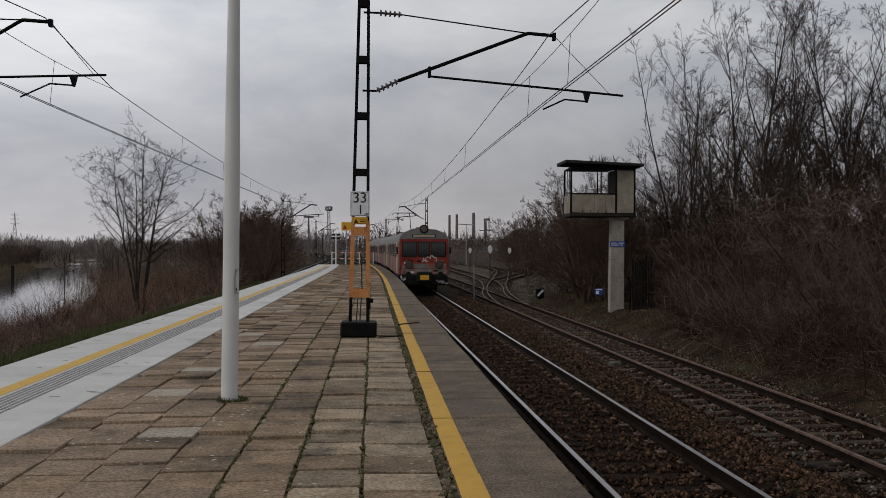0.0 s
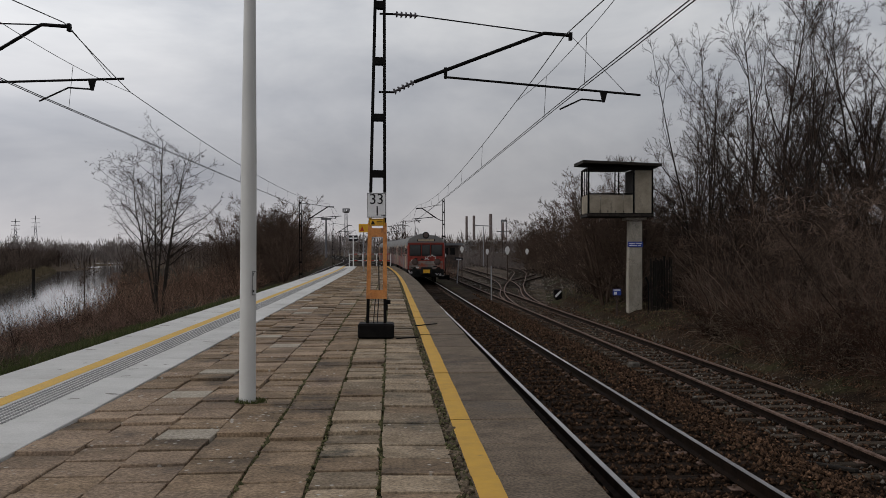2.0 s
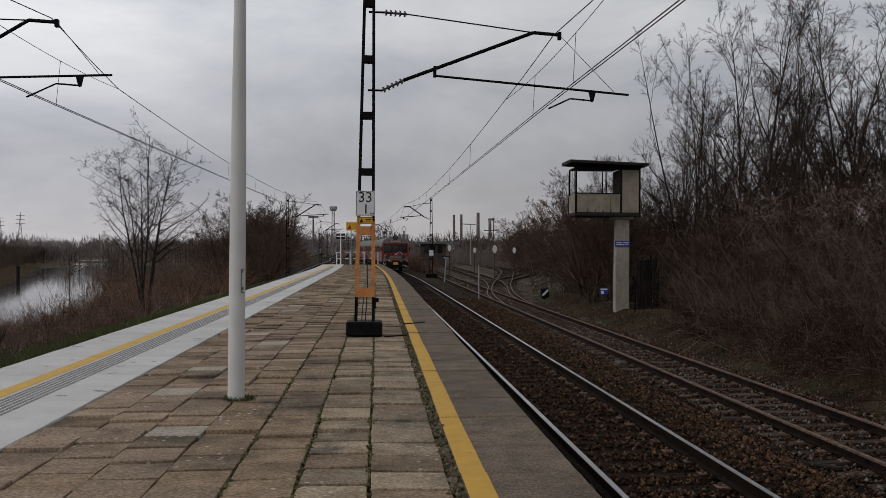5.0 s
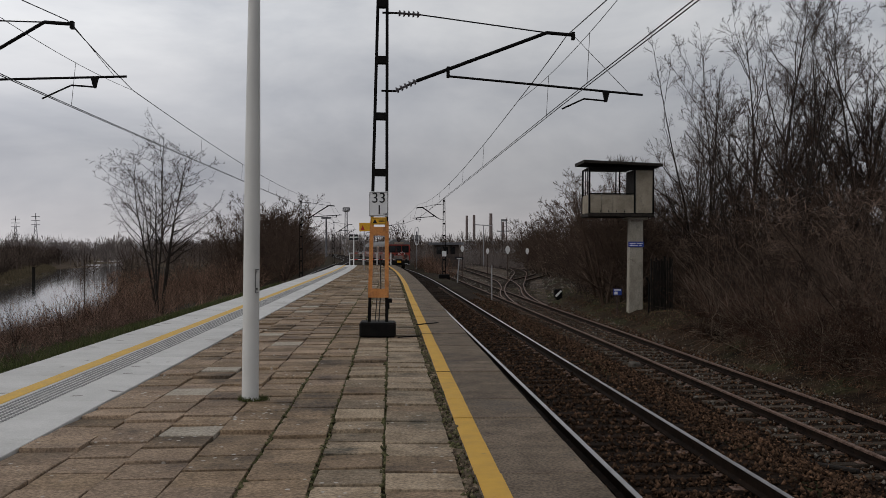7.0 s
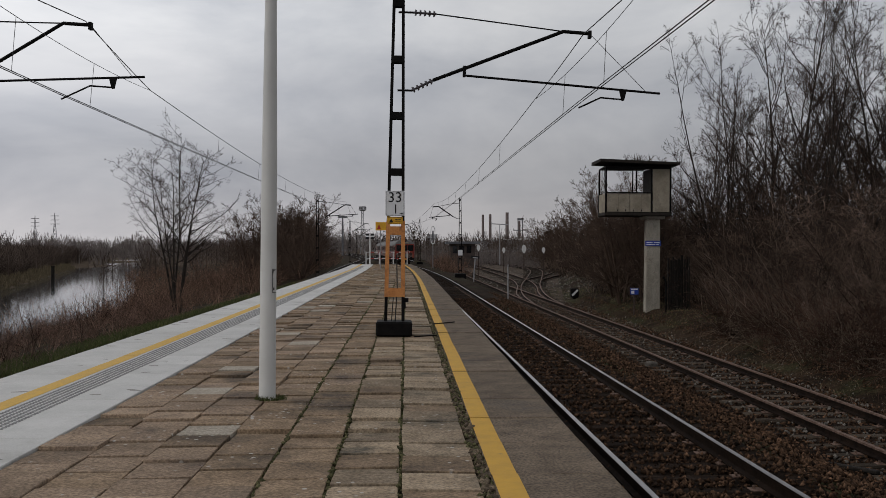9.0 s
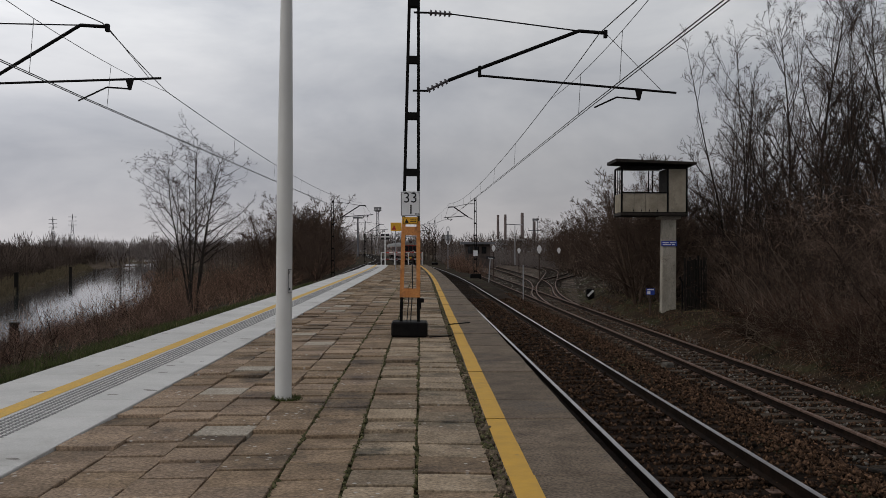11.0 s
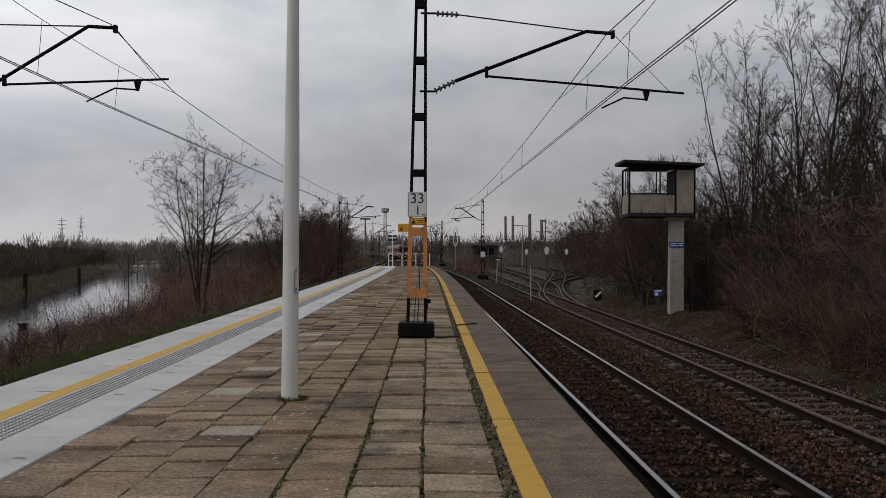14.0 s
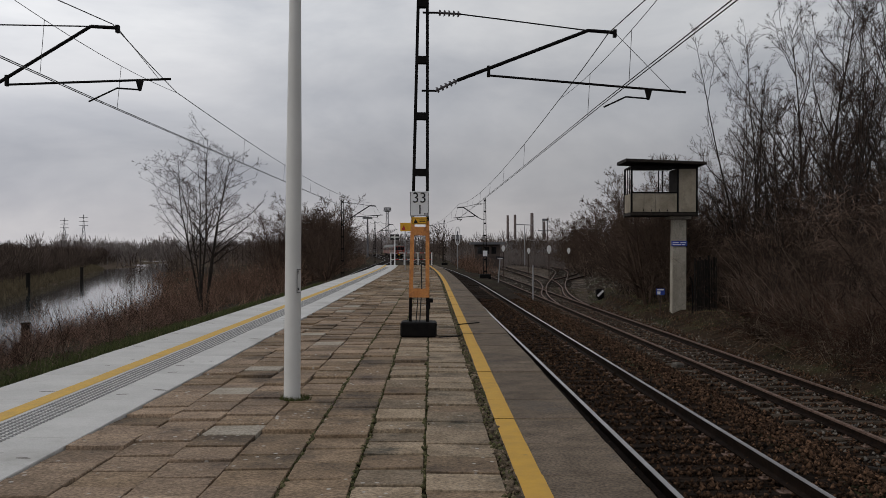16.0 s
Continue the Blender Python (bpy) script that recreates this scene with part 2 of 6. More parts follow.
    "crumbs": mat("crumbled_mortar", (0.035, 0.027, 0.018), (0.19, 0.148, 0.105), 9, 0.95, bump=0.3, island=0.6, spec=0.08),
    "bank_twig": mat("bank_twig", (0.05, 0.029, 0.021), (0.29, 0.185, 0.134), 0.5, 0.95, bump=0, island=0.6, spec=0.05),
    "bank_dark": mat("bank_dark", (0.022, 0.014, 0.011), (0.24, 0.155, 0.12), 0.5, 0.95, bump=0, island=0.7, spec=0.05),
    "shrub_twig": mat("shrub_twig", (0.042, 0.028, 0.021), (0.11, 0.077, 0.059), 0.6, 0.93, bump=0, spec=0.05),
    "vine": mat("vine", (0.03, 0.02, 0.0155), (0.20, 0.142, 0.11), 0.8, 0.9, bump=0, island=0.7, spec=0.05),
    "straw": mat("straw_stem", (0.06, 0.045, 0.034), (0.24, 0.185, 0.142), 0.9, 0.9, bump=0, island=0.5, spec=0.05),
    "brush_red": mat("red_brush", (0.010, 0.006, 0.0046), (0.12, 0.07, 0.05), 0.7, 0.95, bump=0, island=0.45, spec=0.05),
    # distance haze is painted into this paler, greyer brush colour
    "hazed_brush": mat("hazed_brush", (0.14, 0.118, 0.11), (0.21, 0.182, 0.172), 0.15, 0.97, bump=0, island=0.3, spec=0.05),
    "river_brush": mat("river_brush", (0.05, 0.037, 0.030), (0.14, 0.108, 0.09), 0.12, 0.97, bump=0, island=0.5, spec=0.04),
    "dry_grass": mat("dry_grass", (0.12, 0.095, 0.058), (0.21, 0.17, 0.105), 0.8, 0.95, bump=0, island=0.4),
    "green_grass": mat("green_grass", (0.045, 0.06, 0.018), (0.09, 0.10, 0.035), 0.8, 0.95, bump=0, island=0.4),
    "dead_leaf": mat("dead_leaf", (0.03, 0.015, 0.009), (0.16, 0.085, 0.048), 3, 0.9, bump=0, island=0.8),
    "far_wall": mat("far_wall", (0.24, 0.24, 0.25), (0.33, 0.33, 0.34), 0.2, 0.9, bump=0),
    "far_roof": mat("far_roof", (0.10, 0.10, 0.11), (0.16, 0.16, 0.17), 0.2, 0.9, bump=0),
    "chimney": mat("chimney_brick", (0.13, 0.10, 0.095), (0.18, 0.15, 0.14), 0.3, 0.9, bump=0),
    "rubber": mat("rubber", (0.02, 0.02, 0.02), (0.035, 0.035, 0.035), 6, 0.8, bump=0.1),
}


def glass(name, tint, rough=0.06):
    m = bpy.data.materials.new(name)
    m.use_nodes = True
    b = m.node_tree.nodes["Principled BSDF"]
    b.inputs["Base Color"].default_value = (*tint, 1)
    b.inputs["Roughness"].default_value = rough
    b.inputs["Specular IOR Level"].default_value = 0.6
    return m


M["cab_glass"] = glass("dark_glass", (0.012, 0.013, 0.014))
M["lens"] = glass("lamp_lens", (0.07, 0.045, 0.04), 0.12)
M["water"] = glass("river_water", (0.035, 0.04, 0.038), 0.06)
wt = M["water"].node_tree
wn = node(wt, "ShaderNodeTexNoise", Scale=0.6, Detail=3.0)
wb = node(wt, "ShaderNodeBump", Strength=0.12, Distance=0.05)
wt.links.new(wn.outputs["Fac"], wb.inputs["Height"])
wt.links.new(wb.outputs[0], wt.nodes["Principled BSDF"].inputs["Normal"])


# ---- mesh helpers ----
class Shape:
    """Gathers faces of one mesh."""

    def __init__(self):
        self.v, self.f, self.mi = [], [], []

    def add(self, verts, faces, mi=0):
        n = len(self.v)
        self.v.extend(tuple(p) for p in verts)
        self.f.extend(tuple(i + n for i in fc) for fc in faces)
        self.mi.extend([mi] * len(faces))
        return self

    def box(self, x0, y0, z0, x1, y1, z1, bevel=0.0, m=None, mi=0):
        b = min(bevel, (x1 - x0) / 2.01, (y1 - y0) / 2.01, (z1 - z0) / 2.01)
        if b <= 0:
            vs = [(x, y, z) for z in (z0, z1) for y in (y0, y1) for x in (x0, x1)]
            fs = [(0, 2, 3, 1), (4, 5, 7, 6), (0, 1, 5, 4), (2, 6, 7, 3), (0, 4, 6, 2), (1, 3, 7, 5)]
        else:
            vs, fs = [], []
            for sx in (0, 1):
                for sy in (0, 1):
                    for sz in (0, 1):
                        x, y, z = (x1 if sx else x0), (y1 if sy else y0), (z1 if sz else z0)
                        dx, dy, dz = (-b if sx else b), (-b if sy else b), (-b if sz else b)
                        vs += [(x, y + dy, z + dz), (x + dx, y, z + dz), (x + dx, y + dy, z)]

            def c(sx, sy, sz, k):
                return ((sx * 2 + sy) * 2 + sz) * 3 + k
            fs += [tuple(c(s, a, d, 0) for a, d in ((0, 0), (1, 0), (1, 1), (0, 1))) for s in (0, 1)]
            fs += [tuple(c(a, s, d, 1) for a, d in ((0, 0), (0, 1), (1, 1), (1, 0))) for s in (0, 1)]
            fs += [tuple(c(a, d, s, 2) for a, d in ((0, 0), (1, 0), (1, 1), (0, 1))) for s in (0, 1)]
            for a in (0, 1):
                for d in (0, 1):
                    fs.append((c(0, a, d, 1), c(1, a, d, 1), c(1, a, d, 2), c(0, a, d, 2)))
                    fs.append((c(a, 0, d, 0), c(a, 1, d, 0), c(a, 1, d, 2), c(a, 0, d, 2)))
                    fs.append((c(a, d, 0, 0), c(a, d, 1, 0), c(a, d, 1, 1), c(a, d, 0, 1)))
                    for e in (0, 1):
                        fs.append((c(a, d, e, 0), c(a, d, e, 1), c(a, d, e, 2)))
        if m is not None:
            vs = [m @ Vector(p) for p in vs]
        return self.add(vs, fs, mi)

    def rod(self, p, q, r0, r1=None, n=8, mi=0, caps=True):
        p, q = Vector(p), Vector(q)
        r1 = r0 if r1 is None else r1
        w = (q - p).normalized()
        u = w.cross(Vector((0, 0, 1)) if abs(w.z) < 0.95 else Vector((1, 0, 0))).normalized()
        v = w.cross(u)
        ring = [(math.cos(2 * math.pi * i / n), math.sin(2 * math.pi * i / n)) for i in range(n)]
        vs = [p + (u * a + v * b) * r0 for a, b in ring] + [q + (u * a + v * b) * r1 for a, b in ring]
        fs = [(i, (i + 1) % n, n + (i + 1) % n, n + i) for i in range(n)]
        if caps:
            fs += [tuple(range(n - 1, -1, -1)), tuple(range(n, 2 * n))]
        return self.add(vs, fs, mi)

    def bar(self, p, q, w, h, mi=0):
        """A rectangular bar from p to q, w wide and h high."""
        p, q = Vector(p), Vector(q)
        d = (q - p)
        m = Matrix.Translation(p) @ d.to_track_quat("Y", "Z").to_matrix().to_4x4()
        return self.box(-w / 2, 0, -h / 2, w / 2, d.length, h / 2, m=m, mi=mi)

    def lathe(self, centre, profile, n=16, axis="z", mi=0):
        cx, cy, cz = centre
        vs, fs = [], []
        for r, h in profile:
            for i in range(n):
                a = 2 * math.pi * i / n
                if axis == "z":
                    vs.append((cx + r * math.cos(a), cy + r * math.sin(a), cz + h))
                else:
                    vs.append((cx + r * math.cos(a), cy + h, cz + r * math.sin(a)))
        for k in range(len(profile) - 1):
            for i in range(n):
                fs.append((k * n + i, k * n + (i + 1) % n, (k + 1) * n + (i + 1) % n, (k + 1) * n + i))
        fs += [tuple(range(n)), tuple(range((len(profile) - 1) * n, len(profile) * n))]
        return self.add(vs, fs, mi)

    def prism(self, outline, z0, z1, m=None, mi=0):
        n = len(outline)
        vs = [Vector((x, y, z0)) for x, y in outline] + [Vector((x, y, z1)) for x, y in outline]
        fs = [tuple(range(n - 1, -1, -1)), tuple(range(n, 2 * n))] + [(i, (i + 1) % n, n + (i + 1) % n, n + i) for i in range(n)]
        if m is not None:
            vs = [m @ p for p in vs]
        return self.add(vs, fs, mi)

    def mesh(self, name, *materials, smooth=False):
        me = bpy.data.meshes.new(name)
        me.from_pydata(self.v, [], self.f)
        for k in materials:
            me.materials.append(M[k])
        if any(self.mi):
            me.polygons.foreach_set("material_index", self.mi)
        bm = bmesh.new()
        bm.from_mesh(me)
        bmesh.ops.recalc_face_normals(bm, faces=bm.faces)
        bm.to_mesh(me)
        bm.free()
        if smooth:
            me.polygons.foreach_set("use_smooth", [True] * len(me.polygons))
            me.set_sharp_from_angle(angle=radians(40))
        me.update()
        return me


def part(name, shape, material, parent, label="", smooth=False):
    me = shape if isinstance(shape, bpy.types.Mesh) else shape.mesh(name, *(material if isinstance(material, tuple) else (material,)), smooth=smooth)
    ob = new(name, me)
    ob.parent = parent
    if label:
        tagged(ob, label)
    return ob


def thing(name, label, category, group="", kind="", at=None):
    ob = new(name)
    ob.empty_display_size = 0.2
    if at is not None:
        ob.matrix_basis = at
    return tagged(ob, label, category, group, kind)


def single(name, shape, material, label, category, group="", kind="", smooth=False):
    me = shape if isinstance(shape, bpy.types.Mesh) else shape.mesh(name, *(material if isinstance(material, tuple) else (material,)), smooth=smooth)
    return tagged(new(name, me), label, category, group, kind)


def quick_mesh(name, verts, faces, material, smooth=False):
    """A large mesh from number arrays; faces all have the same number of corners."""
    me = bpy.data.meshes.new(name)
    n, k = faces.shape
    me.vertices.add(len(verts))
    me.vertices.foreach_set("co", np.asarray(verts, np.float32).ravel())
    me.loops.add(n * k)
    me.loops.foreach_set("vertex_index", np.asarray(faces, np.int32).ravel())
    me.polygons.add(n)
    me.polygons.foreach_set("loop_start", np.arange(0, n * k, k, dtype=np.int32))
    me.polygons.foreach_set("loop_total", np.full(n, k, np.int32))
    if smooth:
        me.polygons.foreach_set("use_smooth", np.ones(n, bool))
    me.materials.append(M[material])
    me.update(calc_edges=True)
    me.validate()
    return me


def tubes(lines, radii, sides=3):
    """Many tubes at once: lines (N, K, 3), radii (N, K). Gives vertices and quads."""
    n, k, _ = lines.shape
    way = np.gradient(lines, axis=1)
    way /= np.linalg.norm(way, axis=2, keepdims=True) + 1e-9
    ref = np.where(np.abs(way[..., 2:3]) < 0.9, np.array([0.0, 0, 1]), np.array([1.0, 0, 0]))
    u = np.cross(way, ref)
    u /= np.linalg.norm(u, axis=2, keepdims=True) + 1e-9
    v = np.cross(way, u)
    a = np.arange(sides) * 2 * np.pi / sides
    ring = u[:, :, None, :] * np.cos(a)[None, None, :, None] + v[:, :, None, :] * np.sin(a)[None, None, :, None]
    verts = (lines[:, :, None, :] + ring * radii[:, :, None, None]).reshape(-1, 3)
    base = (np.arange(n) * k * sides)[:, None, None] + (np.arange(k - 1) * sides)[None, :, None] + np.arange(sides)[None, None, :]
    nxt = (np.arange(n) * k * sides)[:, None, None] + (np.arange(k - 1) * sides)[None, :, None] + ((np.arange(sides) + 1) % sides)[None, None, :]
    faces = np.stack([base, nxt, nxt + sides, base + sides], axis=-1).reshape(-1, 4)
    return verts, faces


def joined(pairs):
    vs, fs, n = [], [], 0
    for v, f in pairs:
        vs.append(v)
        fs.append(f + n)
        n += len(v)
    return np.concatenate(vs), np.concatenate(fs)


# ---- the line of the railway: straight past the platform, then a bend to the left ----
RAIL = -0.86


def bend(y):
    """How far the main line has moved to the left at y: a slight slant, then a long bend."""
    if y < 60:
        return -0.012 * (y - 10)
    if y < 125:
        d = y - 60
        return -0.6 - 0.012 * d - 0.058 * d * d / 130
    d = min(y, 290) - 125
    z = -3.265 - 0.07 * d - 0.03 * d * d / 330
    return z if y < 290 else z - 0.10 * (y - 290)


def edge_bend(y):
    """How far the old platform edge has moved to the left at y."""
    d = max(0.0, y - 40)
    return -0.003 * (y - 10) - 0.0004 * d * d


def bend_left(y):
    """The line along the rebuilt edge, straight ahead as far as the platform's end, then closing in."""
    f = min(1.0, max(0.0, (y - 88) / 125))
    return bend(y) + 0.012 * (min(y, 90) - 10) + 5.3 * f * f * (3 - 2 * f)


def bend_dir(y, line=bend):
    d = (line(y + 0.5) - line(y - 0.5))
    return math.atan2(-d, 1.0)


def sweep(offset, y0, y1, profile, step=4.0, mi=0, closed=True, line=bend):
    """A profile (x, z) drawn along the line of the railway."""
    ys = [y0]
    while ys[-1] < y1 - 0.01:
        ys.append(min(y1, ys[-1] + step))
    n = len(profile)
    vs, fs = [], []
    for y in ys:
        d = (line(y + 0.5) - line(y - 0.5))
        for px, pz in profile:
            vs.append((offset + line(y) + px, y - px * d, pz))
    for i in range(len(ys) - 1):
        for j in range(n if closed else n - 1):
            fs.append((i * n + j, i * n + (j + 1) % n, (i + 1) * n + (j + 1) % n, (i + 1) * n + j))
    if closed:
        fs += [tuple(range(n)), tuple((len(ys) - 1) * n + j for j in range(n))]
    return vs, fs


# ---- ground ----
RIVER = -5.0


def near_bank(y):
    return -32.8 - 0.284 * (max(y, 82 + 0.1 * y) - 99)


def mixf(a, b, s):
    s = min(1.0, max(0.0, s))
    s = s * s * (3 - 2 * s)
    return a + (b - a) * s


def ground_z(x, y):
    u = x - (0.25 * bend(y) if x > 0 else bend_left(y))
    rough = 0.12 * noise.noise((x * 0.35, y * 0.35, 3.0)) + 0.05 * noise.noise((x * 1.3, y * 1.3, 7.0))
    if u > -8.4:
        z = mixf(-1.12, -1.74, (u - 5.2) / 1.3)
        start = 10.0 + max(0.0, min(y, 175) - 57) * 0.16
        if u > start:
            z = mixf(-1.74, -1.18, (u - start) / 1.7) + rough * min(1, u - start)
        return z
    bank = min(near_bank(y), bend_left(y) - 14)
    if x > bank:
        s = (bend_left(y) - 8.4 - x) / (bend_left(y) - 8.4 - bank)
        return -1.0 - 4.42 * (0.06 * s + 0.94 * s ** 0.76) + rough * min(1, 6 * s)
    w = bank - x
    if w < 17:
        return -5.42 - 0.6 * math.sin(math.pi * w / 17)
    return mixf(-5.42, -4.1, (w - 17) / 3) + mixf(0, 2.2, (w - 20) / 40) + rough * 1.5


def build_ground():
    xs = [-3000, -1500, -800, -500, -350, -250, -190, -150, -120] + list(np.arange(-100, -8, 1.5)) + list(np.arange(-7, 5, 2.4)) + list(np.arange(5.0, 27, 0.7)) + list(np.arange(28, 60, 3)) + [75, 100, 150, 250, 400, 800, 1500, 3000]
    ys = [-600, -200, -60, -20] + list(np.arange(-6, 60, 1.2)) + list(np.arange(60, 150, 3)) + list(np.arange(150, 420, 15)) + [450, 520, 600, 800, 1100, 1600, 2400, 4000]
    vs = [(x, y, ground_z(x, y)) for y in ys for x in xs]
    n = len(xs)
    fs = [(j * n + i, j * n + i + 1, (j + 1) * n + i + 1, (j + 1) * n + i) for j in range(len(ys) - 1) for i in range(n - 1)]
    sh = Shape().add(vs, fs)
    sh.mi = [1 if xs[i] < min(near_bank(ys[j]), -16) or ys[j] > 300 else 0 for j in range(len(ys) - 1) for i in range(n - 1)]
    ob = single("ground", sh, ("soil", "bank"), "brown bare winter soil with patches of grass", "ground", kind="structure")
    ob.data.polygons.foreach_set("use_smooth", [True] * len(ob.data.polygons))
    ys = list(range(-300, 1001, 50))
    vs = [(near_bank(y) + d, y, RIVER) for y in ys for d in (3, -21)]
    sh = Shape().add(vs, [(2 * i, 2 * i + 1, 2 * i + 3, 2 * i + 2) for i in range(len(ys) - 1)])
    single("water", sh, "water", "calm grey river reflecting the overcast sky", "river", kind="structure")


build_ground()

# ---- tracks ----
TRACK, SIDING, LEFT = 3.21, 8.19, -6.85
LOW_RAIL = -1.48


def rail_profile(c, top=RAIL):
    """Head, web and foot of a rail whose head is centred on c."""
    half = [(0.036, 0.0), (0.036, -0.035), (0.010, -0.05), (0.010, -0.125), (0.07, -0.145), (0.07, -0.16)]
    return [(c + x, top + z) for x, z in half] + [(c - x, top + z) for x, z in reversed(half)]


def siding_line(y):
    """The siding runs level with the main line, then eases away from it."""
    return -0.0105 * y + (0.0 if y < 90 else 0.00015 * (min(y, 190) - 90) ** 2)


def build_track(name, offset, y0, y1, label, worn, line=bend, top=RAIL):
    track = thing(name, label, "railway track", "railway tracks", "structure")
    for s in (-0.753, 0.753):
        vs, fs = sweep(offset, y0, y1, rail_profile(s, top), 3.0 if y0 < 0 else 1.5, line=line)
        rail = part("rail", Shape().add(vs, fs), "rail", track)
        head = [(s - 0.034, top + 0.002), (s + 0.030, top + 0.002), (s + 0.030, top + 0.006), (s - 0.034, top + 0.006)] if worn else [(s - 0.037, top - 0.03), (s + 0.037, top - 0.03), (s + 0.037, top + 0.004), (s - 0.037, top + 0.004)]
        vs, fs = sweep(offset, y0, y1, head, 3.0 if y0 < 0 else 1.5, line=line)
        part("running_surface", Shape().add(vs, fs), "rail_top" if worn else "rail_old", rail, "bright polished running surface" if worn else "brown rusted rail head")
    return track


def sleeper_mesh(seed, grey):
    r = random.Random(seed)
    sh = Shape().box(-1.28 - r.uniform(0, 0.05), -0.12, -0.14, 1.28 + r.uniform(0, 0.05), 0.12, 0.0, bevel=0.018)
    me = sh.mesh("sleeper", "sleeper_grey" if grey else "sleeper")
    return me


def lay_sleepers(track, offset, y0, y1, gap, grey, line=bend, limit=110, top=RAIL):
    meshes = [sleeper_mesh(k, grey) for k in range(4)]
    plate = Shape()
    for s in (-0.753, 0.753):
        plate.box(s - 0.17, -0.075, 0.001, s + 0.17, 0.075, 0.018, bevel=0.004)
        for d in (-0.12, 0.12):
            plate.rod((s + d, 0.0, 0.015), (s + d, 0.0, 0.055), 0.018, n=6)
    plates = plate.mesh("rail_chair", "rail_old")
    r = random.Random(int(offset * 100))
    y, k, rest = y0, 0, Shape()
    while y < y1:
        d = math.atan2(-(line(y + 0.5) - line(y - 0.5)), 1.0)
        m = pose(offset + line(y) + r.uniform(-0.04, 0.04), y, top - 0.182 + r.uniform(-0.014, 0.004), r.uniform(-1, 1), r.uniform(-0.6, 0.6), math.degrees(d) + r.uniform(-1.2, 1.2))
        if k < limit:
            ob = part("sleeper", meshes[k % 4], "", track)
            ob.matrix_basis = m
            pl = part("rail_chair", plates, "", ob)
        else:
            rest.box(-1.3, -0.12, -0.14, 1.3, 0.12, 0.0, m=m)
        y += gap
        k += 1
    if rest.v:
        tagged(part("sleepers_beyond", rest, "sleeper_grey" if grey else "sleeper", track), kind="stuff")


main_track = build_track("track_main", TRACK, -8.0, 420.0, "main railway track with shiny rails on dark sleepers", True)
siding_track = build_track("track_siding", SIDING, -8.0, 185.0, "rusted siding track on old grey timber sleepers", False, line=siding_line, top=LOW_RAIL)
left_track = build_track("track_beyond_platform", LEFT, -8.0, 420.0, "railway track along the rebuilt platform edge", True, line=bend_left)

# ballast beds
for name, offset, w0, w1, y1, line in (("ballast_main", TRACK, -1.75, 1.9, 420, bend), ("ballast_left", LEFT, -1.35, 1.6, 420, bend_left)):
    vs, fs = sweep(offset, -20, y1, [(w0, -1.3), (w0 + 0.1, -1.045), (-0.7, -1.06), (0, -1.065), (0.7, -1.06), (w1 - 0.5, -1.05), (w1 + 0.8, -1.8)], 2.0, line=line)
    single(name, Shape().add(vs, fs), "ballast", "near-black brown ballast bed under the rails", "ballast", kind="structure")
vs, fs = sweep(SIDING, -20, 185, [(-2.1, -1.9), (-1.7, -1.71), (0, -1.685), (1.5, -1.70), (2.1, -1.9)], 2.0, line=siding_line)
single("ballast_siding", Shape().add(vs, fs), "ballast", "near-black brown ballast bed of the siding", "ballast", kind="structure")

# ---- platform ----
EDGE_R, EDGE_L, SEAM = 1.45, -5.10, -3.04
PLAT_END = 90.0


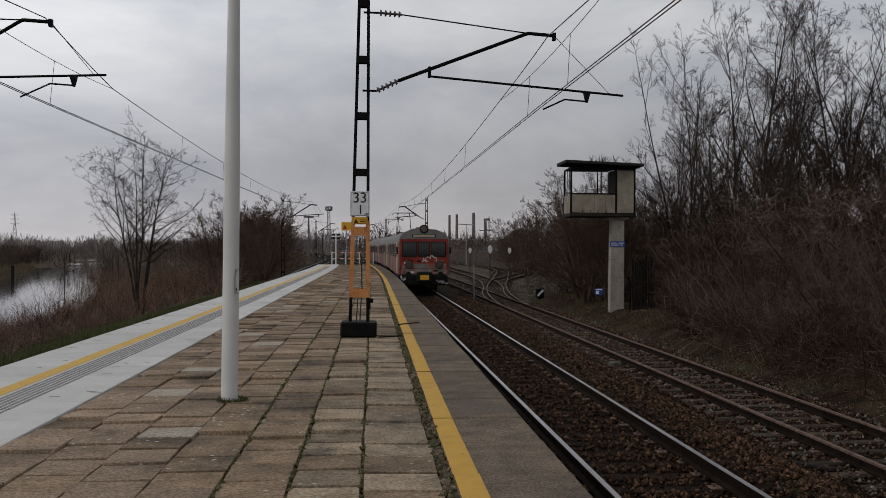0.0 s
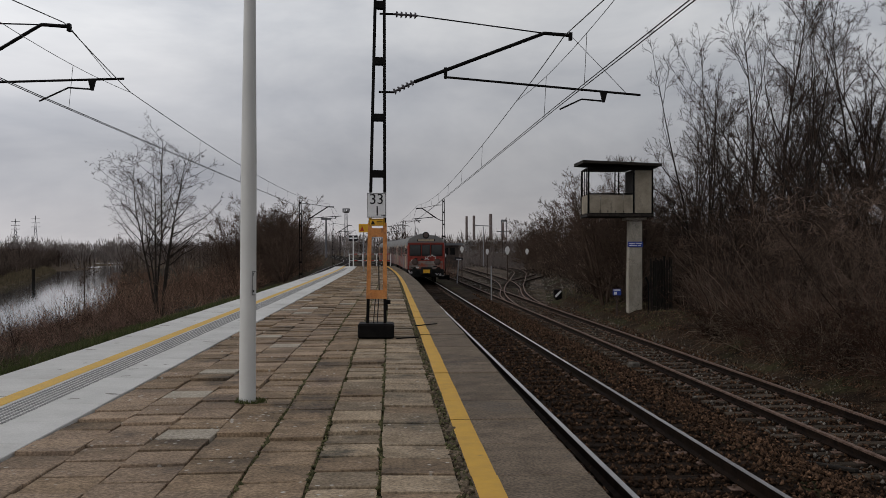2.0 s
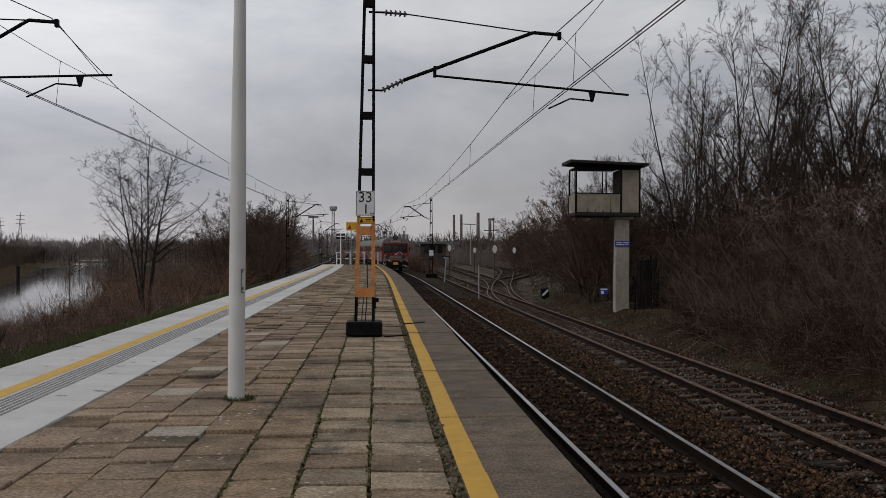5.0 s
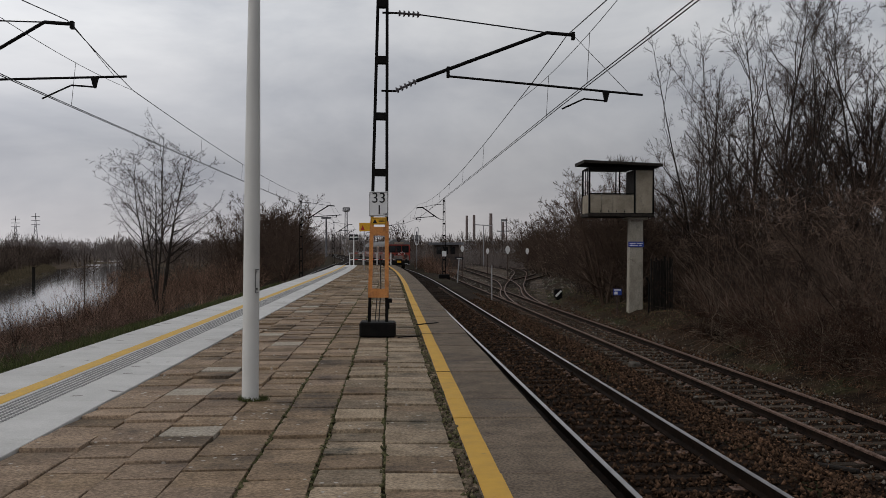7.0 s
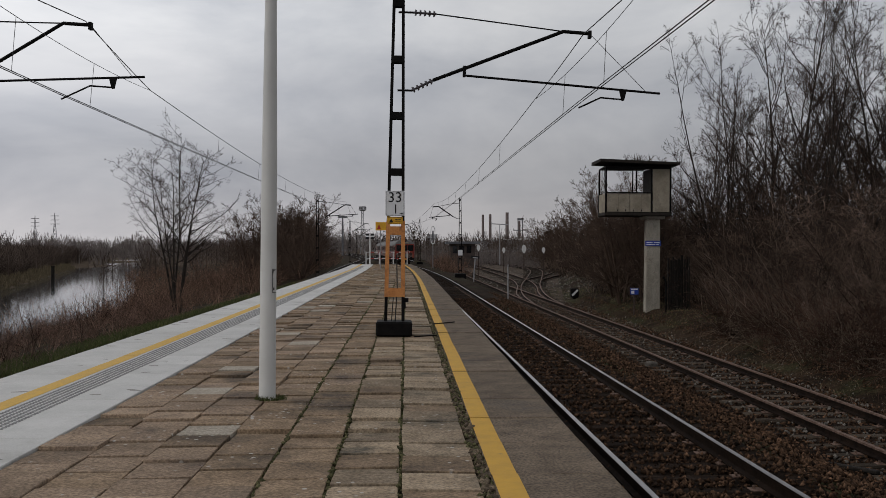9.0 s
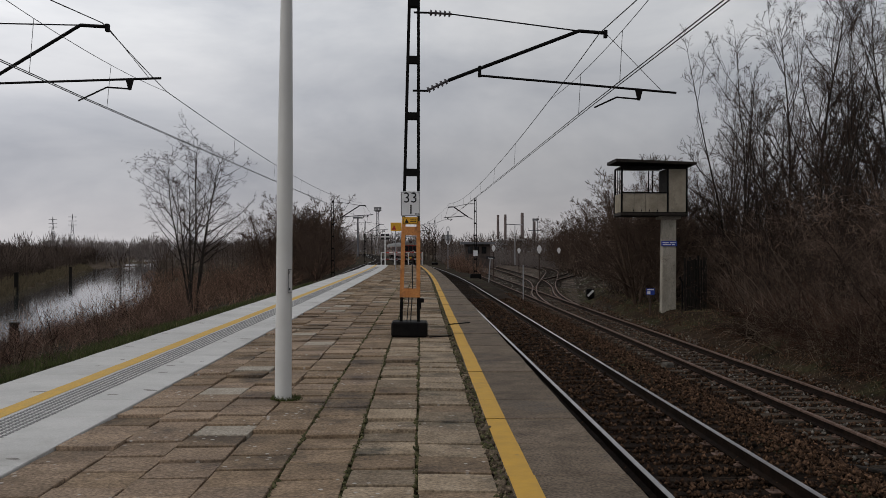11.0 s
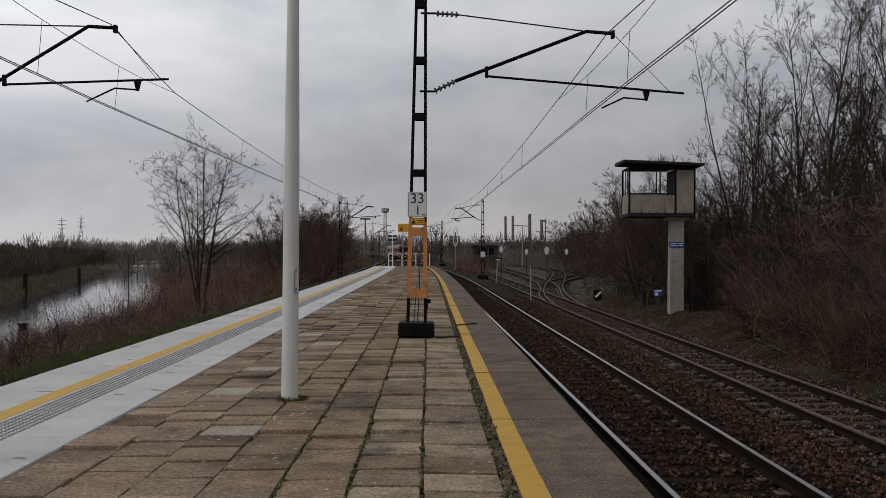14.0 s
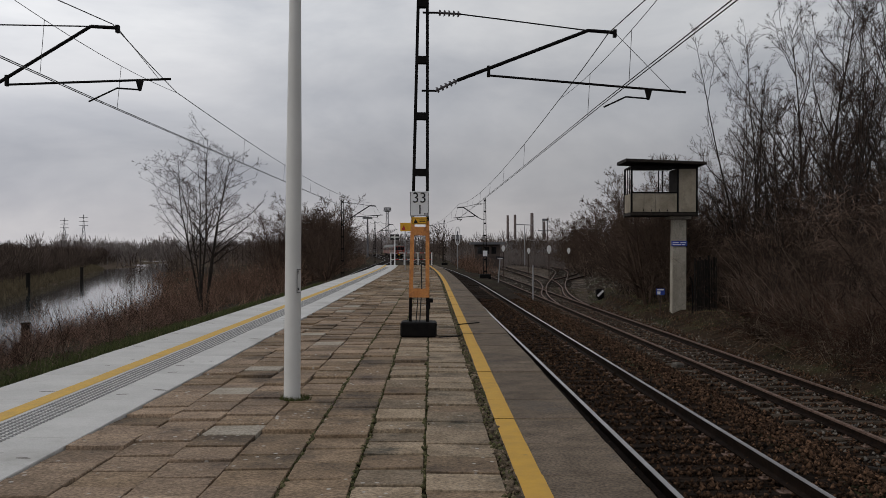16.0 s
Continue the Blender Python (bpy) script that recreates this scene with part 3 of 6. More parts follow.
def build_platform():
    plat = thing("platform", "island railway platform of worn slabs and new pale edging", "platform", kind="structure")
    ys = list(range(-8, int(PLAT_END) + 1, 2))

    def slab_body(left, right, low, high):
        vs = []
        for y in ys:
            a, b = left + bend_left(y), right + edge_bend(y)
            vs += [(a, y, low), (a, y, high), (b, y, high), (b, y, low)]
        fs = [(4 * i + k, 4 * i + (k + 1) % 4, 4 * i + 4 + (k + 1) % 4, 4 * i + 4 + k) for i in range(len(ys) - 1) for k in range(4)]
        n = len(vs)
        return Shape().add(vs, fs + [(0, 1, 2, 3), (n - 4, n - 3, n - 2, n - 1)])
    part("platform_body", slab_body(EDGE_L + 0.12, EDGE_R - 0.12, -1.3, -0.16), "platform_wall", plat)
    part("joint_bed", slab_body(SEAM + 0.01, 0.66, -0.15, -0.055), "joint", plat, "soil and moss in the joints")
    # the old edge, cast in one-metre slabs that carry the yellow line
    r = random.Random(5)
    meshes = []
    for k in range(3):
        sh = Shape().box(0.58, 0.006, -0.15, EDGE_R + r.uniform(-0.012, 0.02), 1.094, 0.0, bevel=0.012)
        meshes.append(sh.mesh("edge_slab", "edge_concrete"))
    line_me = Shape().box(0.588, 0.004, 0.0, 0.775, 1.096, 0.004).mesh("yellow_line", "yellow_old")
    y, k = -7.7, 0
    while y < PLAT_END:
        ob = part("edge_slab", meshes[k % 3], "", plat)
        ob.matrix_basis = pose(edge_bend(y) + r.uniform(-0.003, 0.003), y, r.uniform(-0.006, 0.003), 0, r.uniform(-0.3, 0.3), math.degrees(bend_dir(y, edge_bend)))
        part("yellow_line", line_me, "", ob)
        y += 1.1
        k += 1
    # the new edge: pale slabs, yellow line and studs
    sl = Shape().box(EDGE_L, 0.004, -0.16, SEAM - 0.012, 0.994, 0.006, bevel=0.006).mesh("pale_slab", "pale_concrete")
    yl = Shape().box(-4.30, 0.0, 0.006, -4.09, 0.998, 0.010).mesh("yellow_line_new", "yellow_new")
    st = Shape()
    for i in range(6):
        for j in range(14):
            x, yy = -4.01 + i * 0.068, 0.035 + j * 0.0714
            a, b = 0.021, 0.014
            st.add([(x - a, yy - a, 0.006), (x + a, yy - a, 0.006), (x + a, yy + a, 0.006), (x - a, yy + a, 0.006), (x - b, yy - b, 0.013), (x + b, yy - b, 0.013), (x + b, yy + b, 0.013), (x - b, yy + b, 0.013)], [(0, 1, 5, 4), (1, 2, 6, 5), (2, 3, 7, 6), (3, 0, 4, 7), (4, 5, 6, 7)])
    studs = st.mesh("tactile_studs", "stud_grey")
    scuff = [Shape().prism([(r.uniform(0.5, 1.0) * a * math.cos(q), r.uniform(0.4, 1.0) * 0.05 * math.sin(q)) for q in [2 * math.pi * i / 9 for i in range(9)]], 0.0062, 0.0068).mesh("scuff_mark", "scuff") for a in (0.05, 0.09, 0.14)]
    y = -8.0
    while y < PLAT_END - 1:
        ob = part("pale_slab", sl, "", plat)
        ob.matrix_basis = pose(bend_left(y), y, r.uniform(-0.002, 0.002), 0, 0, math.degrees(bend_dir(y + 0.5, bend_left)))
        part("yellow_line_new", yl, "", ob, "fresh yellow safety line")
        if y < 80:
            part("tactile_studs", studs, "", ob)
            for k in range(r.randint(0, 3)):
                m = part("scuff_mark", scuff[r.randint(0, 2)], "", ob, "dark scuffed dirt")
                m.matrix_basis = pose(r.choice((r.uniform(-5.0, -4.4), r.uniform(-3.55, -3.15))), r.uniform(0.1, 0.9), 0.0, 0, 0, r.uniform(-40, 40))
        y += 1.0
    return plat


platform = build_platform()

# ---- lamp column ----


def build_lamp_column():
    col = thing("lamp_column", "tall white tapered steel lamp column standing on the platform", "lamp column", at=pose(-1.535, 10.02, -0.004, 0, 0.6, 0))
    x, y = 0.0, 0.0
    sh = Shape().lathe((x, y, 0), [(0.094, 0.0), (0.094, 0.02), (0.091, 0.04), (0.083, 2.6), (0.063, 4.4), (0.052, 6.2), (0.045, 8.0)], 24)
    part("shaft", sh, "pole_white", col, smooth=True)
    lab = Shape()
    for z0, z1 in ((1.16, 1.165), (1.41, 1.415)):
        lab.box(x + 0.058, y - 0.075, z0, x + 0.088, y - 0.045, z1)
    lab.box(x + 0.054, y - 0.078, 1.16, x + 0.058, y - 0.07, 1.415)
    part("door_outline", lab, "ink", col, "thin dark outline of the service hatch")
    b = Shape()
    b.box(x + 0.065, y - 0.074, 1.37, x + 0.068, y - 0.066, 1.40)
    b.box(x + 0.065, y - 0.074, 1.395, x + 0.078, y - 0.062, 1.40)
    b.box(x + 0.065, y - 0.074, 1.19, x + 0.076, y - 0.062, 1.215)
    part("stencil", b, "ink", col, "small dark stencil marks")
    return col


build_lamp_column()

# ---- overhead line masts ----


def lattice_mast(name, label, x, y, z0, height, w0, w1, heading=0, orange=False, group="overhead line masts", lean=0.0):
    mast = thing(name, label, "line mast", group, at=pose(x, y, z0, 0, lean, heading))
    for s in (-1, 1):
        sh = Shape()
        a, b = Vector((s * w0 / 2, 0, 0)), Vector((s * w1 / 2, 0, height))
        d = (b - a) / 1.0
        vs = []
        for p in (a, b):
            for dx, dy in ((0, -0.07), (s * 0.055, -0.07), (s * 0.055, -0.058), (s * 0.012, -0.058), (s * 0.012, 0.058), (s * 0.055, 0.058), (s * 0.055, 0.07), (0, 0.07)):
                vs.append(p + Vector((-dx, dy, 0)))
        sh.add(vs, [(i, (i + 1) % 8, 8 + (i + 1) % 8, 8 + i) for i in range(8)] + [tuple(range(8)), tuple(range(8, 16))])
        part("upright", sh, "black_steel", mast)
        if orange:
            sh = Shape()
            za, zb = 0.72, 2.14
            pa, pb = a.lerp(b, za / height), a.lerp(b, zb / height)
            vs = []
            for p in (pa, pb):
                for dx, dy in ((-0.008, -0.078), (0.063, -0.078), (0.063, 0.078), (-0.008, 0.078)):
                    vs.append(p + Vector((-s * dx, dy, 0)))
            sh.add(vs, [(i, (i + 1) % 4, 4 + (i + 1) % 4, 4 + i) for i in range(4)] + [(0, 1, 2, 3), (4, 5, 6, 7)])
            part("warning_band", sh, "orange", mast, "flaking orange warning paint")
    zs = [0.80, 1.955, 3.05, 4.1, 5.15, 6.2, 7.2] if orange else [0.6, 1.7, 2.8, 3.9, 5.0, 6.1, 7.1]
    for z in zs:
        if z > height:
            break
        w = w0 + (w1 - w0) * z / height
        h = 0.13 if not orange or z > 2.5 else 0.16
        for ya in (-0.082, 0.071):
            sh = Shape().box(-w / 2 + 0.008, ya, z - h / 2, w / 2 - 0.008, ya + 0.011, z + h / 2)
            part("batten_plate", sh, "orange" if orange and z < 2.5 else "black_steel", mast)
    return mast


def insulator(p, q, n=5):
    sh = Shape()
    p, q = Vector(p), Vector(q)
    sh.rod(p, q, 0.022, n=8)
    for k in range(n):
        c = p.lerp(q, (k + 0.5) / n)
        d = (q - p).normalized() * 0.018
        sh.rod(c - d, c + d, 0.062, 0.045, n=10)
    return sh


def cantilever(parent, s, reach, zt, zb, zl, far=False, ext=1.35, joint=0.24, hold=0.19, stay=0.13):
    """Bracket arms on the side s: top stay, strut, registration tube and steady arm, in the mast's space."""
    x0 = s * 0.16
    k = 1.5 if far else 1.0
    elbow = Vector((s * (reach - 0.50), 0, zt - 0.40))
    foot = Vector((x0 + s * 0.5, 0, zb + 0.12))
    zs = zt - stay
    part("top_stay", Shape().rod((x0 + s * 0.55, 0, zs), elbow, 0.013 * k), "black_steel", parent)
    part("insulator", insulator((x0 + s * 0.12, 0, zs + 0.02), (x0 + s * 0.55, 0, zs)), "insulator", parent, smooth=True)
    part("insulator", insulator((x0 + s * 0.10, 0, zb - 0.08), foot), "insulator", parent, smooth=True)
    part("hinge", Shape().rod((0, 0, zs + 0.02), (x0 + s * 0.13, 0, zs + 0.02), 0.02), "black_steel", parent)
    part("hinge", Shape().rod((0, 0, zb - 0.08), (x0 + s * 0.12, 0, zb - 0.08), 0.02), "black_steel", parent)
    tip = elbow + Vector((s * 0.50, 0, -0.03))
    st = Shape().rod(foot, elbow, 0.034 * k).rod(elbow, tip, 0.034 * k)
    st.box(tip.x - 0.03, -0.05, tip.z - 0.09, tip.x + 0.03, 0.05, tip.z + 0.05)
    part("strut", st, "black_steel", parent)
    q = foot.lerp(elbow, joint)
    part("clamp", Shape().box(q.x - 0.03, -0.04, q.z - 0.16, q.x + 0.03, 0.04, q.z + 0.05, bevel=0.01), "black_steel", parent)
    q = q + Vector((0, 0, -0.13))
    end = Vector((s * (reach + ext), 0, zl))
    part("registration_tube", Shape().rod(q, end, 0.022 * k), "black_steel", parent)
    part("hanger_wire", Shape().rod(tip, q.lerp(end, 0.93), 0.006 * k, n=5), "wire", parent)
    hang = q.lerp(end, 0.81)
    dr = Shape().prism([(-0.07, 0), (0.07, 0), (0.02, -0.2), (-0.02, -0.2)], -0.03, 0.03, m=Matrix.Translation(hang) @ pose(0, 0, 0, 90, 0, 0))
    part("drop_bracket", dr, "black_steel", parent)
    a = hang + Vector((0, 0, -0.18))
    b = a + Vector((-s * 0.42, 0, 0.03))
    c = Vector((s * (reach - hold), 0, zl - (0.30 if hold < 0.3 else 0.42)))
    part("steady_arm", Shape().rod(a, b, 0.016 * k).rod(b, c, 0.016 * k), "black_steel", parent)
    return c, tip


mx, my = -0.27, 17.15
near_mast = lattice_mast("line_mast", "black lattice overhead line mast with orange painted foot on the platform", mx, my, 0.0, 8.2, 0.385, 0.175, orange=True, lean=0.85)
base = Shape().box(-0.335, -0.30, 0.0, 0.335, 0.30, 0.27, bevel=0.03)
part("foot_block", base, "black_steel", near_mast, "black painted concrete foot block")
cantilever(near_mast, 1, 3.60, 6.15, 4.66, 4.62)

left_mast = lattice_mast("line_mast", "black lattice overhead line mast beside the far track", -8.75, my, -1.2, 9.0, 0.36, 0.2)
cantilever(left_mast, 1, 2.89, 7.38, 5.80, 6.0, ext=0.985, joint=0.1, hold=0.54, stay=0.37)


def text_mesh(body, size, material, depth=0.002):
    cu = bpy.data.curves.new("writing", "FONT")
    cu.body, cu.size, cu.extrude = body, size, depth
    cu.align_x, cu.align_y = "CENTER", "CENTER"
    ob = bpy.data.objects.new("writing", cu)
    scene.collection.objects.link(ob)
    me = bpy.data.meshes.new_from_object(ob.evaluated_get(bpy.context.evaluated_depsgraph_get()))
    bpy.data.objects.remove(ob)
    me.materials.clear()
    me.materials.append(M[material])
    return me


def sign_board(name, label, x, y, z, w, h, material, heading=0.0, thick=0.012, border=None):
    b = thing(name, label, "sign", at=pose(x, y, z, 0, 0, heading))
    pl = part("plate", Shape().box(-w / 2, 0, -h / 2, w / 2, thick, h / 2, bevel=0.006), material, b)
    if border:
        t = 0.006
        for x0, z0, x1, z1 in ((-w / 2 + 0.012, h / 2 - 0.012 - t, w / 2 - 0.012, h / 2 - 0.012), (-w / 2 + 0.012, -h / 2 + 0.012, w / 2 - 0.012, -h / 2 + 0.012 + t), (-w / 2 + 0.012, -h / 2 + 0.022, -w / 2 + 0.012 + t, h / 2 - 0.022), (w / 2 - 0.012 - t, -h / 2 + 0.022, w / 2 - 0.012, h / 2 - 0.022)):
            part("border_line", Shape().box(x0, -0.003, z0, x1, 0.001, z1), border, pl)
    return b, pl


def writing(parent, body, size, x, z, material="ink"):
    ob = part("writing", text_mesh(body, size, material), "", parent)
    ob.matrix_basis = pose(x, -0.003, z, 90, 0, 0)
    return ob


km, plate = sign_board("kilometre_sign", "white kilometre sign with black figures on the mast", mx + 0.02, my - 0.105, 2.46, 0.36, 0.465, "sign_white", border="ink")
writing(plate, "33", 0.27, 0, 0.105)
writing(plate, "1", 0.25, 0.01, -0.115)
for k in range(3):
    part("small_mark", Shape().box(0.09 + k * 0.024, -0.004, -0.20, 0.105 + k * 0.024, 0.001, -0.175), "ink", plate)
ws, plate = sign_board("warning_sign", "small yellow high voltage warning plate on the mast", mx + 0.02, my - 0.10, 2.145, 0.29, 0.135, "sign_yellow", border="ink")
part("symbol", Shape().prism([(-0.11, -0.04), (-0.03, -0.04), (-0.07, 0.035)], -0.002, 0.002, m=pose(0, -0.002, 0, 90, 0, 0)), "ink", plate)
for k in range(2):
    part("text_bar", Shape().box(0.0, -0.003, -0.02 + k * 0.03, 0.11, 0.001, -0.008 + k * 0.03), "ink", plate)
# cable and bracket at the mast's foot
cab = Shape().rod((mx + 0.02, my - 0.05, 0.25), (mx + 0.06, my - 0.05, 0.9), 0.012, n=6).rod((mx + 0.06, my - 0.05, 0.9), (mx + 0.05, my - 0.05, 1.5), 0.012, n=6)
single("earthing_cable", cab, "rubber", "black cable running up inside the mast", "cable")
cab = Shape().rod((mx - 0.05, my - 0.02, 0.25), (mx - 0.01, my - 0.02, 0.75), 0.010, n=6)
single("earthing_cable", cab, "rubber", "short black cable from the foot block", "cable")
single("mast_bracket", Shape().box(mx + 0.16, my - 0.06, 0.62, mx + 0.27, my + 0.02, 0.70, bevel=0.01).box(mx + 0.18, my - 0.04, 0.50, mx + 0.22, my, 0.62, bevel=0.01), "black_steel", "small black steel bracket on the mast", "bracket")

for a, b in (((0.10, 16.75, 0.012), (0.52, 16.9, 0.02)), ((0.52, 19.5, 0.012), (1.0, 19.9, 0.02))):
    single("steel_rod", Shape().rod(a, b, 0.012, n=7), "black_steel", "black steel rod lying across the platform edge", "rod")

# masts farther along the line
for k, y in enumerate((84.0, 150.0, 216.0, 282.0)):
    m = lattice_mast("line_mast", "black overhead line mast far along the main track", 5.9 + min(1.0, (y - 84) / 66) + bend(y), y, -1.1, 7.35, 0.34, 0.2, math.degrees(bend_dir(y)))
    part("foot_block", Shape().box(-0.5, -0.45, -0.15, 0.5, 0.45, 0.35, bevel=0.05), "black_steel", m)
    cantilever(m, -1, 2.5, 6.9, 5.45, 5.5, far=True, ext=0.4)
    if k == 0:
        part("number_plate", Shape().box(-0.2, -0.11, 2.0, 0.2, -0.09, 2.5), "sign_white", m)
    m = lattice_mast("line_mast", "black overhead line mast beyond the rebuilt edge", -8.05 + bend_left(y), y, -1.2, 7.25, 0.34, 0.2, math.degrees(bend_dir(y)))
    cantilever(m, 1, 3.0, 7.15, 5.45, 5.9, far=True, ext=0.7)


def wire_run(name, label, pts, r, mid=24):
    """A wire sagging between its supports: (x, y, z, sag of the span that follows)."""
    line = []
    for (x0, y0, z0, sag), (x1, y1, z1, _) in zip(pts, pts[1:]):
        for i in range(mid):
            f = i / mid
            line.append((x0 + (x1 - x0) * f, y0 + (y1 - y0) * f, z0 + (z1 - z0) * f - 4 * sag * f * (1 - f)))
    line.append(pts[-1][:3])
    v, f = tubes(np.array([line]), np.full((1, len(line)), r), 5)
    return tagged(new(name, quick_mesh(name, v, f, "wire")), label, "overhead wire", "overhead wires")


def catenary(x, zc, zm, stag, far_x, dz, part_way=0.15, line=bend):
    ys = [-49.0, my, 84.0, 150.0, 216.0, 282.0]
    con, mes = [], []
    for k, y in enumerate(ys):
        s = stag if k % 2 else -stag
        xx = x if k == 1 else far_x + line(y) - s
        con.append((xx, y, zc + (0 if k < 2 else dz), 0.03))
        mes.append((xx + (part_way if k < 2 else 0.05), y, zm + (0 if k < 2 else dz), 0.95))
    # the carrier drops from its support to the clamps of the stitch wire
    (xa, ya, za, _), (xb, yb, zb, _), (xc, yc, zc_, _) = con[0], con[1], con[2]
    f = 5.4 / (yb - ya)
    before = (xb + (xa - xb) * f + 0.04, yb - 5.4, zm - 0.36, 0.0)
    f = 5.4 / (yc - yb)
    after = (xb + (xc - xb) * f + 0.04, yb + 5.4, zm - 0.36, 0.62)
    wire_run("stitch_wire", "thin stitch wire slung under the carrier at the mast", [before[:3] + (0.16,), after], 0.006)
    mes = [mes[0][:3] + (0.62,), before, mes[1][:3] + (0.02,), after] + mes[2:]
    for y in (yb - 2.3, yb + 1.35):
        f = (y - before[1]) / 10.8
        x = before[0] + (after[0] - before[0]) * f
        cx = xb + (xc - xb) * (y - yb) / (yc - yb) if y > yb else xb + (xa - xb) * (yb - y) / (yb - ya)
        single("dropper", Shape().rod((x, y, zm - 0.36 - 0.64 * f * (1 - f)), (cx, y, zc), 0.005, n=4), "wire", "thin dropper between the overhead wires", "overhead wire", "droppers")
    for d in (-0.03, 0.03):
        wire_run("contact_wire", "thin copper contact wire over the track", [(a + d, b, c, e) for a, b, c, e in con], 0.0085)
    wire_run("messenger_wire", "sagging carrier wire of the overhead line", mes, 0.010)
    for (xa, ya, za, sa), (xb, yb, zb, _), (ca, yca, cz, _), (cb, ycb, cw, _) in zip((mes[0], mes[3], mes[4]), (mes[1], mes[4], mes[5]), con[:3], con[1:4]):
        for i in range(1, 8):
            f = i / 8
            y = ya + (yb - ya) * f
            if y < 3:
                continue
            h = (y - yca) / (ycb - yca)
            top = (xa + (xb - xa) * f, y, za + (zb - za) * f - 4 * sa * f * (1 - f))
            low = (ca + (cb - ca) * h, y, cz + (cw - cz) * h)
            single("dropper", Shape().rod(top, low, 0.005, n=4), "wire", "thin dropper between the overhead wires", "overhead wire", "droppers")


catenary(3.15, 4.32, 5.66, 0.2, 3.3, 0.05)
catenary(-6.35, 4.45, 5.82, 0.2, -5.7, 0.0, 0.40, bend_left)

# ---- the concrete lookout hut ----


def build_hut():
    hut = thing("lookout_hut", "weathered concrete lookout hut on a single tall post", "hut", at=pose(10.2, 41.5, -0.345, 0, 0.5, -3))
    hut.scale = (1.25, 1.25, 1.25)
    # space: x right, y away, origin at the hut's front mid under the left half
    x0, x1, y0, y1, z0, z1 = -0.98, 1.40, 0.0, 1.6, 2.86, 4.610
    post = Shape()
    post.add([(0.60, 0.35, -1.1), (1.10, 0.35, -1.1), (1.10, 0.85, -1.1), (0.60, 0.85, -1.1), (0.62, 0.38, 2.80), (1.09, 0.38, 2.80), (1.09, 0.85, 2.80), (0.62, 0.85, 2.80)], [(0, 1, 5, 4), (1, 2, 6, 5), (2, 3, 7, 6), (3, 0, 4, 7), (4, 5, 6, 7), (0, 3, 2, 1)])
    part("post", post, "hut_post", hut)
    part("corbel", Shape().box(0.50, 0.2, 2.64, 1.24, 1.2, 2.78, bevel=0.03), "hut_post", hut)
    part("floor_slab", Shape().box(x0 - 0.03, y0 - 0.03, 2.74, x1 + 0.03, y1 + 0.03, 2.86, bevel=0.02), "dark_wood", hut)
    cell = (x1 - 0.70 - x0) / 4
    for k in range(4):
        a = x0 + 0.05 + k * (cell - 0.005)
        part("front_panel", Shape().box(a, y0, 2.88, a + cell - 0.018, y0 + 0.06, 3.56, bevel=0.008), "hut_panel", hut)
    part("side_panel", Shape().box(x0, y0 + 0.07, 2.88, x0 + 0.06, y1 - 0.05, 3.56, bevel=0.008), "hut_panel", hut)
    part("back_panel", Shape().box(x0 + 0.08, y1 - 0.06, 2.88, x1 - 0.72, y1, 3.45, bevel=0.008), "hut_panel", hut)
    part("closet_wall", Shape().box(x1 - 0.66, y0, 2.88, x1 - 0.04, y0 + 0.06, 4.490, bevel=0.008), "hut_panel", hut)
    part("closet_wall", Shape().box(x1 - 0.10, y0 + 0.07, 2.88, x1 - 0.04, y1, 4.490, bevel=0.008), "hut_panel", hut)
    part("closet_wall", Shape().box(x1 - 0.70, y0 + 0.08, 2.88, x1 - 0.665, y1, 4.490, bevel=0.008), "dark_wood", hut)
    for x, y in ((x0, y0 - 0.01), (x0, y1 - 0.05), (x1 - 0.72, y0 - 0.01), (x1 - 0.035, y0 - 0.01)):
        part("corner_frame", Shape().box(x - 0.02, y, 2.86, x + 0.045, y + 0.06, 4.550), "black_steel", hut)
    for y in (0.5, 1.0):
        part("window_bar", Shape().box(x0 + 0.005, y - 0.012, 3.56, x0 + 0.03, y + 0.012, 4.510), "black_steel", hut)
    for xa in (0.28, 0.42):
        part("window_bar", Shape().box(xa, y1 - 0.05, 3.45, xa + 0.04, y1 - 0.01, 4.510), "black_steel", hut)
    part("sill", Shape().box(x0 - 0.02, y0 - 0.025, 3.565, x1 - 0.70, y0 + 0.07, 3.605), "black_steel", hut)
    part("head_beam", Shape().box(x0 - 0.02, y0 - 0.01, 4.450, x1, y0 + 0.06, 4.545), "black_steel", hut)
    part("bottom_rail", Shape().box(x0 - 0.02, y0 - 0.012, 2.845, x1, y0 - 0.001, 2.885), "black_steel", hut)
    for k in range(4):
        part("clip", Shape().box(x0 + 0.42 + k * 0.29, y0 - 0.02, 2.90, x0 + 0.45 + k * 0.29, y0 - 0.001, 2.97), "black_steel", hut)
    ro = Shape()
    ro.add([(x0 - 0.25, y0 - 0.35, 4.690), (x1 + 0.25, y0 - 0.35, 4.590), (x1 + 0.25, y1 + 0.3, 4.590), (x0 - 0.25, y1 + 0.3, 4.730),
            (x0 - 0.25, y0 - 0.35, 4.790), (x1 + 0.25, y0 - 0.35, 4.680), (x1 + 0.25, y1 + 0.3, 4.680), (x0 - 0.25, y1 + 0.3, 4.850)],
           [(0, 3, 2, 1), (4, 5, 6, 7), (0, 1, 5, 4), (1, 2, 6, 5), (2, 3, 7, 6), (3, 0, 4, 7)])
    part("roof", ro, "dark_wood", hut, "sagging dark tarred roof")
    part("ceiling_board", Shape().box(x0, y0 + 0.07, 4.520, x1 - 0.71, y1, 4.570), "dark_wood", hut)
    rr = random.Random(3)
